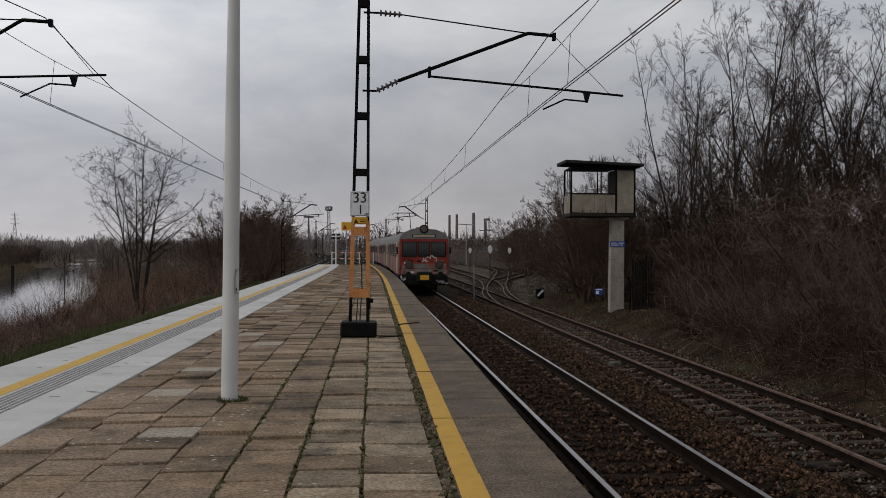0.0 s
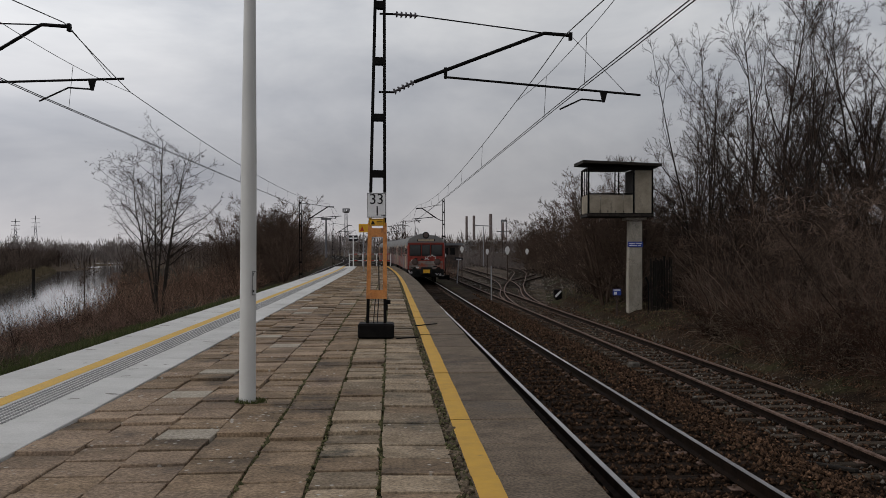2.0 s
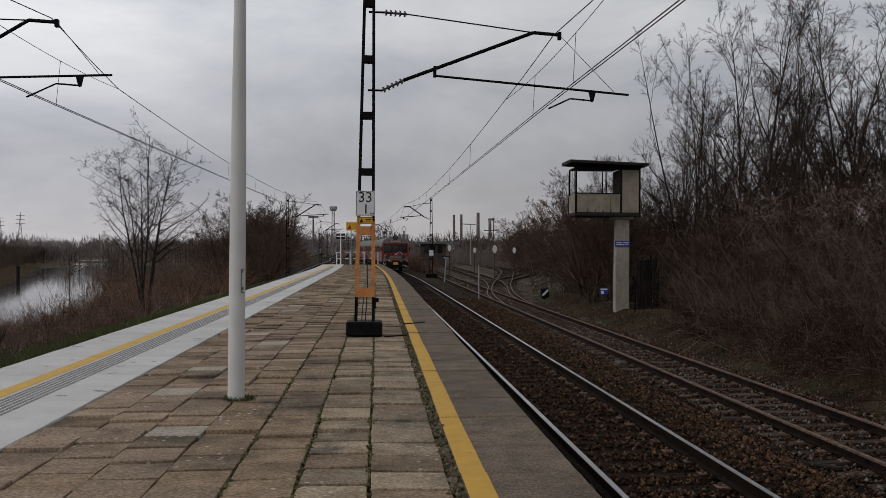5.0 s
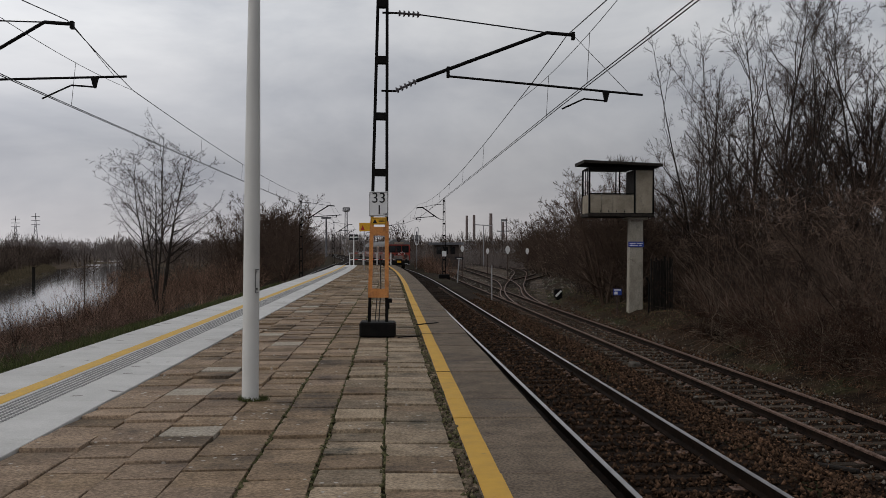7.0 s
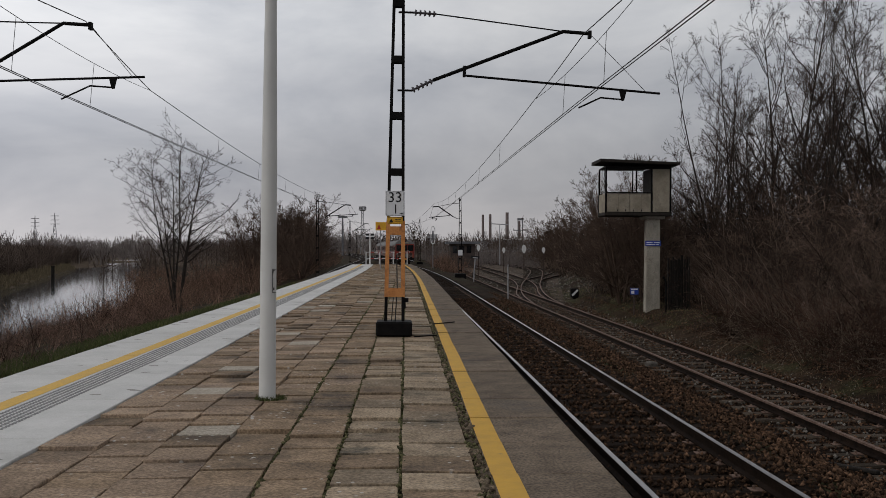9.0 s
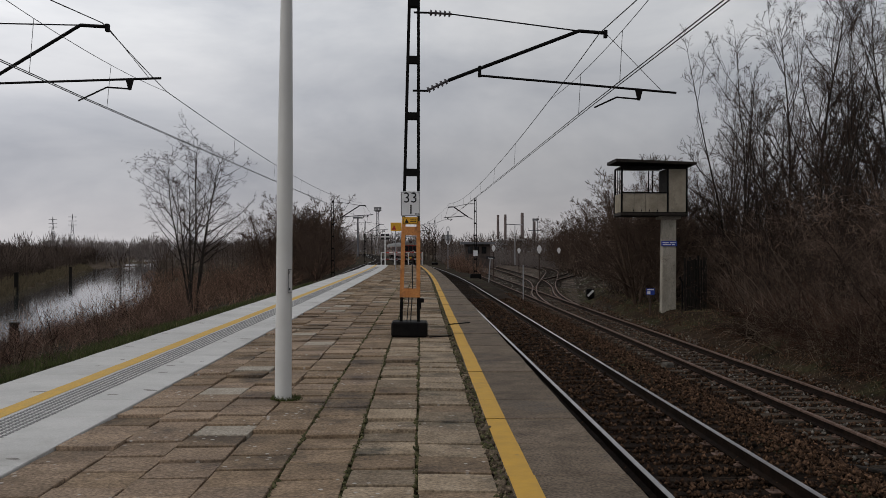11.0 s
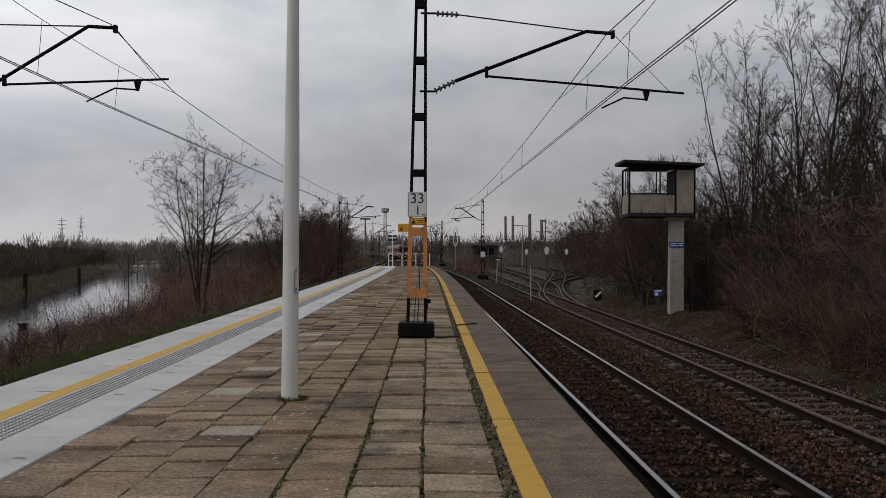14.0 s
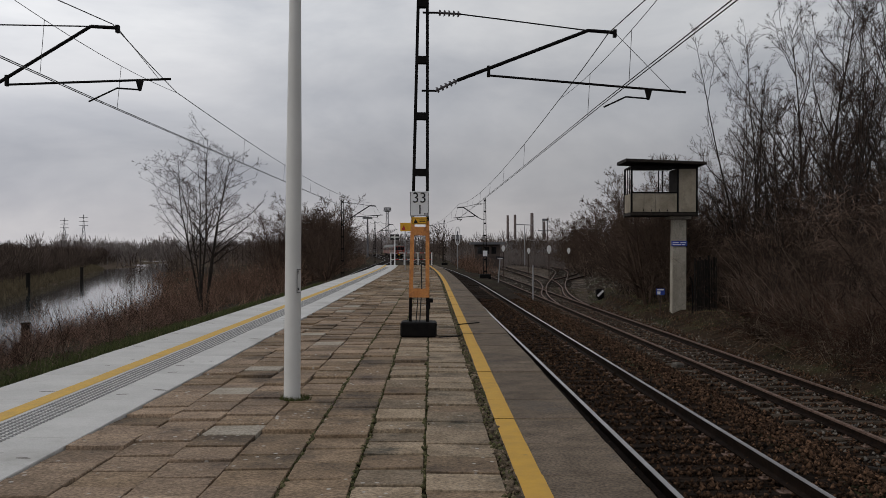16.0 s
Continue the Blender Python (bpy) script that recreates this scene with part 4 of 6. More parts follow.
    lump = Shape()
    for k in range(11):
        c = Vector((rr.gauss(0.45, 0.28), rr.uniform(0.2, 1.3), 4.720 + rr.uniform(0.0, 0.12)))
        for j in range(4):
            lump.rod(c, c + Vector((rr.uniform(-0.2, 0.2), rr.uniform(-0.2, 0.2), rr.uniform(0.05, 0.3))), 0.012, 0.004, n=3)
    part("roof_moss", lump, "twig", hut, "twigs and moss on the roof")
    return hut


build_hut()
bs, plate = sign_board("railway_sign", "blue enamel sign with white lettering on the hut's post", 11.28, 41.86, 1.82, 0.72, 0.25, "sign_blue", -3)
for k, (a, b) in enumerate(((-0.30, -0.02), (0.04, 0.30))):
    part("text_bar", Shape().box(a, -0.003, 0.025, b, 0.001, 0.06), "sign_white", plate)
for k, (a, b) in enumerate(((-0.30, 0.08), (0.13, 0.26))):
    part("text_bar", Shape().box(a, -0.003, -0.065, b, 0.001, -0.03), "sign_white", plate)
st = thing("stake_sign", "small blue notice on a stake beside the siding", "sign", at=pose(10.34, 41.6, -1.34, 0, 0, -3))
st.scale = (1.2, 1.2, 1.2)
part("stake", Shape().box(-0.025, 0, -0.1, 0.025, 0.04, 0.95), "rust_steel", st)
pl = part("plate", Shape().box(-0.16, -0.014, 0.68, 0.16, -0.002, 0.93, bevel=0.004), "sign_blue", st)
part("text_bar", Shape().box(-0.13, -0.017, 0.86, 0.13, -0.013, 0.905), "sign_white", pl)
part("text_bar", Shape().box(-0.12, -0.017, 0.71, 0.0, -0.013, 0.82), "sign_white", pl)
fence = thing("board_fence", "leaning dark fence of narrow upright boards", "fence", at=pose(11.66, 40.75, -1.36, 0, 0, 20))
fence.scale = (1.25, 1.0, 1.25)
rr = random.Random(12)
for k in range(11):
    b = part("board", Shape().box(0, -0.015, 0, 0.075, 0.015, 2.02 + rr.uniform(-0.08, 0.1), bevel=0.004), "dark_wood", fence)
    b.matrix_basis = pose(k * 0.088, rr.uniform(-0.02, 0.02), 0, rr.uniform(-2, 2), rr.uniform(-1.5, 1.5), 0)
part("rail", Shape().box(0, 0.02, 0.5, 0.95, 0.06, 0.58), "dark_wood", fence)
part("rail", Shape().box(0, 0.02, 1.6, 0.95, 0.06, 1.68), "dark_wood", fence)
pp = Shape().rod((11.47, 40.4, -1.5), (11.47, 40.4, 0.07), 0.04).rod((11.47, 40.4, 0.07), (11.35, 40.4, 0.34), 0.04)
single("bent_pipe", pp, "black_steel", "bent black steel pipe standing in the ground", "pipe")

# ---- platform end: barrier, signs ----
pe = PLAT_END - 0.5
bar = thing("end_barrier", "red and white striped barrier at the platform end", "barrier", at=pose(bend_left(pe) - 3.75, pe, 0, 0, 0, 0))
for z in (0.55, 1.18):
    for k in range(10):
        part("stripe", Shape().rod((k * 0.4, 0, z), (k * 0.4 + 0.4, 0, z), 0.035), "white_paint" if k % 2 == 0 else "red_paint", bar)
for k in (0, 1.3, 2.65, 4.0):
    part("post", Shape().rod((k, 0, 0), (k, 0, 1.22), 0.05), "white_paint", bar)
xs = thing("cross_sign", "black plate with a white cross on a thin post", "sign", at=pose(bend_left(88) - 3.35, 88.2, 0))
part("post", Shape().rod((0, 0, 0), (0, 0, 2.5), 0.06), "white_paint", xs)
pl = part("plate", Shape().box(-0.42, -0.08, 2.45, 0.42, -0.06, 2.98), "ink", xs)
part("white_bar", Shape().box(-0.38, -0.085, 2.66, 0.38, -0.08, 2.77), "white_paint", pl)
part("white_bar", Shape().box(-0.06, -0.09, 2.48, 0.06, -0.085, 2.95), "white_paint", pl)
ys_ = thing("platform_sign", "yellow sign board on a thin steel post on the platform", "sign", at=pose(-2.05 + bend_left(68), 68, 0))
part("post", Shape().rod((0, 0, 0), (0, 0, 3.0), 0.035), "far_wall", ys_)
pl = part("plate", Shape().box(-0.36, -0.05, 2.9, 0.44, -0.03, 3.52, bevel=0.01), "sign_yellow", ys_)
part("symbol", Shape().prism([(-0.26, 3.0), (0.04, 3.0), (-0.1, 3.36)], 0.050, 0.056, m=pose(0, 0, 0, 90, 0, 0)), "red_paint", pl)
part("arm", Shape().rod((0, 0, 2.5), (1.6, 0, 2.5), 0.03), "far_wall", ys_)

# ---- signals and posts among the sidings ----


def marker(x, y, h, w, group="signal boards"):
    m = thing("signal_board", "white rounded signal board on a dark post", "signal", group, at=pose(x, y, -1.1))
    part("post", Shape().rod((0, 0, -0.65), (0, 0, h), 0.05), "rust_steel", m)
    out = [(w * 0.5 * math.cos(a) * (1.0 if math.sin(a) > 0 else 1 + 0.45 * math.sin(a)), (h + 0.2) + w * 0.9 * math.sin(a)) for a in [2 * math.pi * i / 14 for i in range(14)]]
    part("board", Shape().prism(out, 0.03, 0.06, m=pose(0, 0, 0, 90, 0, 0)), "white_paint", m)


for px, d, yy in ((805, 95, 442), (850, 105, 446), (886, 88, 444), (921, 100, 446)):
    marker((px - 681) / 1620 * d, d, 1.64 + (440 - yy) / 1620 * d + 1.1 - 0.15, 0.38 if px != 886 else 0.46)
single("track_post", Shape().rod((6.32, 58.0, -1.75), (6.32, 58.0, 0.55), 0.04), "far_wall", "thin grey steel post between the tracks", "post")
tp = thing("shunting_sign", "leaning white post with a small dark board", "sign", at=pose(5.55, 78, -1.3, 0, 4, 0))
part("post", Shape().rod((0, 0, 0), (0, 0, 2.15), 0.05), "far_wall", tp)
part("plate", Shape().box(-0.36, -0.09, 2.0, 0.36, -0.065, 2.22), "ink", tp)
part("white_edge", Shape().box(-0.22, -0.1, 2.03, 0.22, -0.092, 2.09), "white_paint", tp)
ls = thing("line_signal", "tall white-backed light signal beside the main track", "signal", at=pose(3.2, 120, -1.1))
part("post", Shape().rod((0, 0, 0), (0, 0, 3.6), 0.05), "far_wall", ls)
ring = [(0.27 * math.cos(a), 4.35 + 0.72 * math.sin(a) + (0.5 if math.sin(a) > 0 else -0.5) * 0.9) for a in [2 * math.pi * i / 24 for i in range(24)]]
hd = Shape()
for (xa, za), (xb, zb) in zip(ring, ring[1:] + ring[:1]):
    hd.rod((xa, -0.1, za), (xb, -0.1, zb), 0.055, n=6)
part("head_rim", hd, "white_paint", ls, "white rim of the signal head")
part("lamp_case", Shape().box(-0.1, -0.14, 3.75, 0.1, -0.02, 4.95, bevel=0.03), "far_roof", ls)
dw = thing("dwarf_signal", "low black and white shunting lamp on the ground", "signal", at=pose(10.48, 57.5, -1.72))
dw.scale = (1.25, 1.25, 1.25)
part("case", Shape().box(-0.2, -0.15, 0.15, 0.2, 0.15, 0.62, bevel=0.05), "black_steel", dw)
part("white_stripe", Shape().box(-0.2, -0.008, -0.05, 0.2, 0.004, 0.05, m=pose(0.0, -0.155, 0.4, 0, -45, 0)), "white_paint", dw, "white diagonal stripe")
part("foot", Shape().box(-0.1, -0.1, -0.1, 0.1, 0.1, 0.2), "black_steel", dw)
yl = thing("yard_lamp", "street lamp with two arms over the sidings", "lamp", at=pose(14.5, 145, -1.1))
part("post", Shape().rod((0, 0, 0), (0, 0, 6.3), 0.09, 0.06), "far_wall", yl)
part("arm", Shape().rod((-1.4, 0, 6.5), (1.3, 0, 6.35), 0.07), "far_wall", yl)

# yard ground: trodden gravel and ash


def build_yard():
    vs, fs, n = [], [], 12
    ys = list(range(52, 200, 3))
    for y in ys:
        for k in range(n):
            a = SIDING - 1.9 + siding_line(y)
            b = 9.9 + 0.16 * (min(y, 175) - 57) + 0.25 * bend(y)
            x = a + (max(b, a + 2) - a) * k / (n - 1)
            vs.append((x, y, -1.705 + 0.02 * noise.noise((x, y * 0.6, 0))))
    for j in range(len(ys) - 1):
        for k in range(n - 1):
            fs.append((j * n + k, j * n + k + 1, (j + 1) * n + k + 1, (j + 1) * n + k))
    single("yard_gravel", Shape().add(vs, fs), "yard_gravel", "dark trodden gravel and ash between the yard tracks", "gravel", kind="structure")


# branch tracks of the yard, as sideways distance from the siding


def eased(knots):
    def line(y):
        if y <= knots[0][0]:
            return siding_line(y) + knots[0][1]
        for k in range(len(knots) - 1):
            (ya, a), (yb, b) = knots[k], knots[k + 1]
            if y <= yb or k == len(knots) - 2:
                yp, p = knots[max(0, k - 1)]
                yn, q = knots[min(len(knots) - 1, k + 2)]
                f, w = (y - ya) / (yb - ya), yb - ya
                m0, m1 = (b - p) / (yb - yp) * w, (q - a) / (yn - ya) * w
                f2, f3 = f * f, f * f * f
                return siding_line(y) + (2 * f3 - 3 * f2 + 1) * a + (f3 - 2 * f2 + f) * m0 + (3 * f2 - 2 * f3) * b + (f3 - f2) * m1
    return line


branch = eased([(44, 0.0), (50, 0.04), (62, 0.95), (77, 2.95), (90, 5.1), (103, 7.2), (121, 9.9), (140, 11.5), (160, 11.2), (190, 8.6)])
branch_far = eased([(84, 4.1), (90, 5.2), (97, 7.2), (108, 10.3), (118, 12.3), (128, 13.4), (145, 13.8)])
crossover = eased([(52, 0.0), (60, 0.35), (75, 2.3), (90, 3.6), (121, 4.3), (160, 4.0), (185, 2.0)])
branch_track = build_track("track_branch", SIDING, 48, 188, "rusted branch track turning off the siding", False, line=branch, top=LOW_RAIL)
branch_track_far = build_track("track_branch_far", SIDING, 86, 144, "second rusted yard track farther off", False, line=branch_far, top=LOW_RAIL)
crossover_track = build_track("track_crossover", SIDING, 56, 183, "rusted middle track through the yard", False, line=crossover, top=LOW_RAIL)
build_yard()

# ---- signal house, far buildings, chimneys, towers ----
sh_ = thing("signal_house", "small old signal house with a flat overhanging roof", "house", at=pose(7.0, 118, -1.0))
part("wall", Shape().box(-1.6, 0, 0, 1.6, 3, 3.1), "old_brick", sh_)
part("roof", Shape().box(-2.2, -0.5, 3.1, 2.2, 3.4, 3.4), "far_roof", sh_)
for k in range(3):
    part("window", Shape().box(-1.3 + k * 0.9, -0.03, 1.9, -0.7 + k * 0.9, 0.01, 2.8), "cab_glass", sh_)
for px, top, d, r in ((825, 382, 600, 0.75), (838, 381, 600, 0.8), (868, 378, 600, 1.0), (890, 393, 640, 0.7)):
    x = (px - 693) / 1620 * d
    single("chimney", Shape().rod((x, d, -3), (x, d, 1.64 + (440 - top) / 1620 * d), r * 1.25, r, n=14), "chimney", "tall brick factory chimney on the skyline", "chimney", "factory chimneys")
hall = thing("factory_hall", "long pale factory hall behind the yard", "building", at=pose(72, 560, -3))
part("wall", Shape().box(-26, 0, 0, 30, 20, 9), "far_wall", hall)
part("roof", Shape().box(-27, -1, 9, 31, 21, 10), "white_paint", hall)
for k in range(8):
    part("window", Shape().box(-23 + k * 6.5, -0.1, 4, -19 + k * 6.5, 0.1, 6.5), "cab_glass", hall)
gt = thing("gantry_tower", "thin steel gantry on the factory skyline", "tower", at=pose(76, 620, -3))
for x in (-1.6, 1.6):
    part("leg", Shape().rod((x, 0, 0), (x, 0, 24), 0.3), "far_roof", gt)
part("platform", Shape().box(-5, -0.5, 16, 3, 0.5, 16.6), "far_roof", gt)
part("top", Shape().box(-2, -0.5, 23, 2, 0.5, 24.5), "far_roof", gt)
wt_ = thing("floodlight_tower", "slender lattice floodlight tower with a round head", "tower", at=pose(-20, 400, -3))
fr = Shape()
for a, b in ((-1, -1), (1, -1), (1, 1), (-1, 1)):
    fr.rod((a * 0.95, b * 0.95, 0), (a * 0.45, b * 0.45, 20.6), 0.13, n=5)
for k in range(12):
    z, w, v = k * 1.7, 0.95 - 0.041 * k, 0.95 - 0.041 * (k + 1)
    fr.rod((-w, -w, z), (v, -v, z + 1.7), 0.07, n=4).rod((w, -w, z), (-v, -v, z + 1.7), 0.07, n=4).rod((-w, -w, z), (w, -w, z), 0.07, n=4)
part("lattice", fr, "far_wall", wt_)
part("gallery", Shape().lathe((0, 0, 20.5), [(0.9, 0), (1.7, 0.5), (1.7, 0.75), (0.9, 0.8)], 14), "far_wall", wt_)
for k in range(7):
    a = 2 * math.pi * k / 7
    part("floodlight", Shape().box(-0.35, -0.25, 0, 0.35, 0.25, 0.8, bevel=0.05, m=pose(1.3 * math.cos(a), 1.3 * math.sin(a), 21.4)), "far_wall", wt_)
part("rail_ring", Shape().lathe((0, 0, 22.2), [(1.5, 0), (1.6, 0.15), (1.5, 0.3)], 14), "far_wall", wt_)

for px, top, d in ((577, 388, 300), (545, 405, 420)):
    x = (px - 693) / 1620 * d
    single("floodlight_mast", Shape().rod((x, d, -3), (x, d, 1.64 + (440 - top) / 1620 * d), 0.35, 0.25).box(x - 1.6, d - 0.3, 1.64 + (440 - top) / 1620 * d, x + 1.6, d + 0.3, 2.3 + (440 - top) / 1620 * d), "far_roof", "far floodlight mast over the yard", "mast")
for k, (px, w, top) in enumerate(((538, 16, 424), (560, 22, 430), (585, 14, 427), (735, 18, 418), (640, 24, 428))):
    d = 700
    x = (px - 693) / 1620 * d
    z = 1.64 + (440 - top) / 1620 * d
    b = thing("apartment_block", "far pale apartment block on the skyline", "building", "far blocks", at=pose(x, d, -3))
    part("wall", Shape().box(-w / 4.6, 0, 0, w / 4.6, 8, z + 3), "far_wall", b)
    part("roof", Shape().box(-w / 4.6 - 0.2, -0.2, z + 3, w / 4.6 + 0.2, 8.2, z + 3.5), "far_roof", b)
    for i in range(int(w / 5)):
        for j in range(2):
            part("window", Shape().box(-w / 4.6 + 0.6 + i * 2.1, -0.05, z - 1 - j * 3, -w / 4.6 + 1.8 + i * 2.1, 0.05, z + 0.6 - j * 3), "cab_glass", b)


def pylon(px, top, d):
    x, zt = (px - 693) / 1620 * d, 1.64 + (440 - top) / 1620 * d
    p = thing("power_pylon", "far lattice power pylon on the horizon", "pylon", "power pylons", at=pose(x, d, -3))
    sh = Shape()
    h, w = zt + 3, 3.0
    for sx in (-1, 1):
        sh.rod((sx * w, 0, 0), (sx * 0.6, 0, h * 0.72), 0.22, n=4).rod((sx * 0.6, 0, h * 0.72), (0, 0, h), 0.2, n=4)
    for k in range(7):
        a, b = k / 7 * h * 0.72, (k + 1) / 7 * h * 0.72
        wa, wb = w + (0.6 - w) * k / 7, w + (0.6 - w) * (k + 1) / 7
        sh.rod((-wa, 0, a), (wb, 0, b), 0.13, n=4).rod((wa, 0, a), (-wb, 0, b), 0.13, n=4)
    part("tower", sh, "far_roof", p)
    for f in (0.72, 0.82, 0.92):
        part("crossarm", Shape().rod((-4.5 + f, 0, h * f), (4.5 - f, 0, h * f), 0.2, n=4), "far_roof", p)


pylon(77, 379, 800)
pylon(43, 384, 800)

# mooring posts in the river
for x, y, h in ((-63, 143, 2.8), (-71.5, 187, 2.8), (-31.0, 70, 0.9)):
    single("mooring_post", Shape().rod((x, y, -6.2), (x, y, -5.0 + h), 0.33, n=10).rod((x, y, -5 + h), (x, y, -4.85 + h), 0.38, n=10), "dark_wood", "dark mooring post standing in the river", "post", "mooring posts")


# ---- bare trees ----
def grow(rng, start, way, length, r0, r1, k, wobble, lift):
    """Branches as lines: start and way (N, 3), length and radii (N)."""
    n = len(start)
    lines, d, p = np.zeros((n, k, 3)), way.copy(), start.copy()
    lines[:, 0] = p
    for i in range(1, k):
        d = d + rng.normal(0, wobble, (n, 3)) + np.array([0, 0, lift])
        d /= np.linalg.norm(d, axis=1, keepdims=True)
        p = p + d * (length / (k - 1))[:, None]
        lines[:, i] = p
    f = np.linspace(0, 1, k)[None, :]
    return lines, r0[:, None] * (1 - f) + r1[:, None] * f


def sprout(rng, lines, radii, count, low, angle, ratio, least, thin=0.55, high=1.0):
    """Where children leave their parents, which way, how long and how thick."""
    n, k, _ = lines.shape
    t = rng.uniform(low, high, (n, count))
    t = np.sort(t, axis=1).ravel() * (k - 1.001)
    i, who = t.astype(int), np.repeat(np.arange(n), count)
    f = (t - i)[:, None]
    start = lines[who, i] * (1 - f) + lines[who, i + 1] * f
    d = lines[who, i + 1] - lines[who, i]
    d /= np.linalg.norm(d, axis=1, keepdims=True) + 1e-9
    side = np.cross(d, rng.normal(0, 1, d.shape))
    side /= np.linalg.norm(side, axis=1, keepdims=True) + 1e-9
    a = np.radians(rng.normal(angle, 9, len(d)))[:, None]
    way = d * np.cos(a) + side * np.sin(a)
    whole = np.linalg.norm(np.diff(lines, axis=1), axis=2).sum(1)[who]
    length = whole * ratio * (1.2 - 0.75 * t / (k - 1)) * rng.uniform(0.65, 1.2, len(d))
    r = np.maximum(radii[who, i] * thin, least)
    return start, way, length, r


def tree_meshes(seed, height, r, stems, counts, lean=0.06, fork=0.0, angle=38, lift=0.05, low=0.3, least=0.006, ratio=0.42, wood=("bark", "twig")):
    rng = np.random.default_rng(seed)
    ang = rng.uniform(0, 2 * np.pi, stems)
    out = rng.uniform(0.4, 1.0, stems) * (fork if stems > 1 else lean)
    way = np.stack([np.cos(ang) * out, np.sin(ang) * out, np.ones(stems)], 1)
    way /= np.linalg.norm(way, axis=1, keepdims=True)
    start = np.stack([np.cos(ang) * 0.12 * (stems > 1), np.sin(ang) * 0.12 * (stems > 1), np.full(stems, -0.25)], 1)
    lens = height * rng.uniform(0.78, 1.0, stems)
    rr = np.full(stems, r) * rng.uniform(0.7, 1.1, stems)
    l0, r0 = grow(rng, start, way, lens, rr, rr * 0.12, 10, 0.045, 0.03)
    l1, r1 = grow(rng, *(lambda s: (s[0], s[1], s[2], s[3], s[3] * 0.25))(sprout(rng, l0, r0, counts[0], low, angle, ratio, 0.015, 0.6)), 7, 0.10, lift)
    l2, r2 = grow(rng, *(lambda s: (s[0], s[1], s[2], s[3], s[3] * 0.3))(sprout(rng, l1, r1, counts[1], 0.2, angle, 0.42, 0.010, 0.6)), 4, 0.12, lift)
    l3, r3 = grow(rng, *(lambda s: (s[0], s[1], s[2], s[3], s[3] * 0.5))(sprout(rng, l2, r2, counts[2], 0.2, angle, 0.46, least, 0.6)), 2 if not counts[3] else 3, 0.16, lift)
    trunk = joined([tubes(l0, r0, 7), tubes(l1, r1, 5)])
    crown = [tubes(l2, r2, 3), tubes(l3, r3, 3)]
    if counts[3]:
        l4, r4 = grow(rng, *(lambda s: (s[0], s[1], s[2], s[3], s[3] * 0.6))(sprout(rng, l3, r3, counts[3], 0.2, angle, 0.55, least * 0.75, 0.7)), 2, 0.16, lift)
        crown.append(tubes(l4, r4, 3))
    v, f = joined(crown)
    return quick_mesh("trunk", *trunk, wood[0], smooth=True), quick_mesh("crown", v, f, wood[1]), l3


def plant(meshes, x, y, turn, size, label, group, sink=0.0):
    t = thing("tree", label, "tree", group, at=pose(x, y, ground_z(x, y) - sink, 0, 0, turn))
    t.scale = (size, size, size)
    part("trunk", meshes[0], "", t)
    part("crown", meshes[1], "", t)
    return t


TALL = [tree_meshes(11, 13.4, 0.14, 1, (32, 8, 6, 4), low=0.12, angle=40, ratio=0.46, lift=0.075, least=0.0062),
        tree_meshes(12, 12.8, 0.095, 4, (12, 8, 6, 3), fork=0.34, low=0.16, angle=40, ratio=0.38, lift=0.06, least=0.0062),
        tree_meshes(13, 13.0, 0.11, 3, (15, 8, 6, 3), fork=0.32, low=0.15, angle=42, ratio=0.40, lift=0.065, least=0.0062)]
SMALL = [tree_meshes(21, 6.6, 0.08, 5, (9, 8, 6, 0), fork=0.5, low=0.1, angle=44, least=0.009, ratio=0.46, wood=("shrub_twig", "shrub_twig")),
         tree_meshes(22, 5.8, 0.07, 7, (7, 7, 6, 0), fork=0.65, low=0.08, angle=46, least=0.009, ratio=0.46, wood=("shrub_twig", "shrub_twig")),
         tree_meshes(23, 7.0, 0.09, 4, (11, 8, 6, 0), fork=0.46, low=0.1, angle=44, least=0.009, ratio=0.46, wood=("shrub_twig", "shrub_twig"))]
right_label, row_label = "tall bare winter tree in the thicket beside the siding", "leafless shrubby tree in a dark row"
for k, (x, y, turn, size) in enumerate(((19.0, 43.8, 10, 1.25), (15.8, 45.6, 200, 1.02), (13.6, 49.4, 80, 0.53), (21.6, 41.2, 140, 1.12), (17.4, 39.4, 300, 1.00), (23.6, 45.6, 30, 1.19), (20.2, 50.6, 250, 1.19), (25.6, 51.2, 120, 1.19), (15.2, 53.8, 170, 0.60), (22.8, 36.9, 60, 0.90), (18.2, 56.2, 310, 1.00), (28.1, 46.2, 220, 1.12), (25.2, 40.6, 15, 1.06), (15.5, 40.0, 95, 0.75))):
    plant(TALL[(0, 1, 2)[k % 3]], x, y, turn, size, right_label, "trees beside the siding")
rr = random.Random(77)
for k in range(34):
    y = 56 + k * 3.4 + rr.uniform(-1.6, 1.6)
    off = 14.6 + (y - 61) * 0.085 + rr.uniform(0, 6.0) * (k % 2) + rr.uniform(0, 1.0)
    plant(SMALL[k % 3], off, y, rr.uniform(0, 360), rr.uniform(0.95, 1.3), row_label, "trees beyond the hut")
for k, (x, y, size) in enumerate(((11.6, 51.2, 0.97), (13.5, 53.1, 0.99), (15.0, 59.4, 0.88), (14.5, 50.0, 0.94), (12.4, 55.6, 0.88), (11.2, 47.8, 1.04), (12.2, 47.0, 1.08), (13.1, 48.2, 1.08))):
    plant(SMALL[k % 3], x, y, 70 * k, size, "leafless shrubby tree behind the hut", "trees beyond the hut")
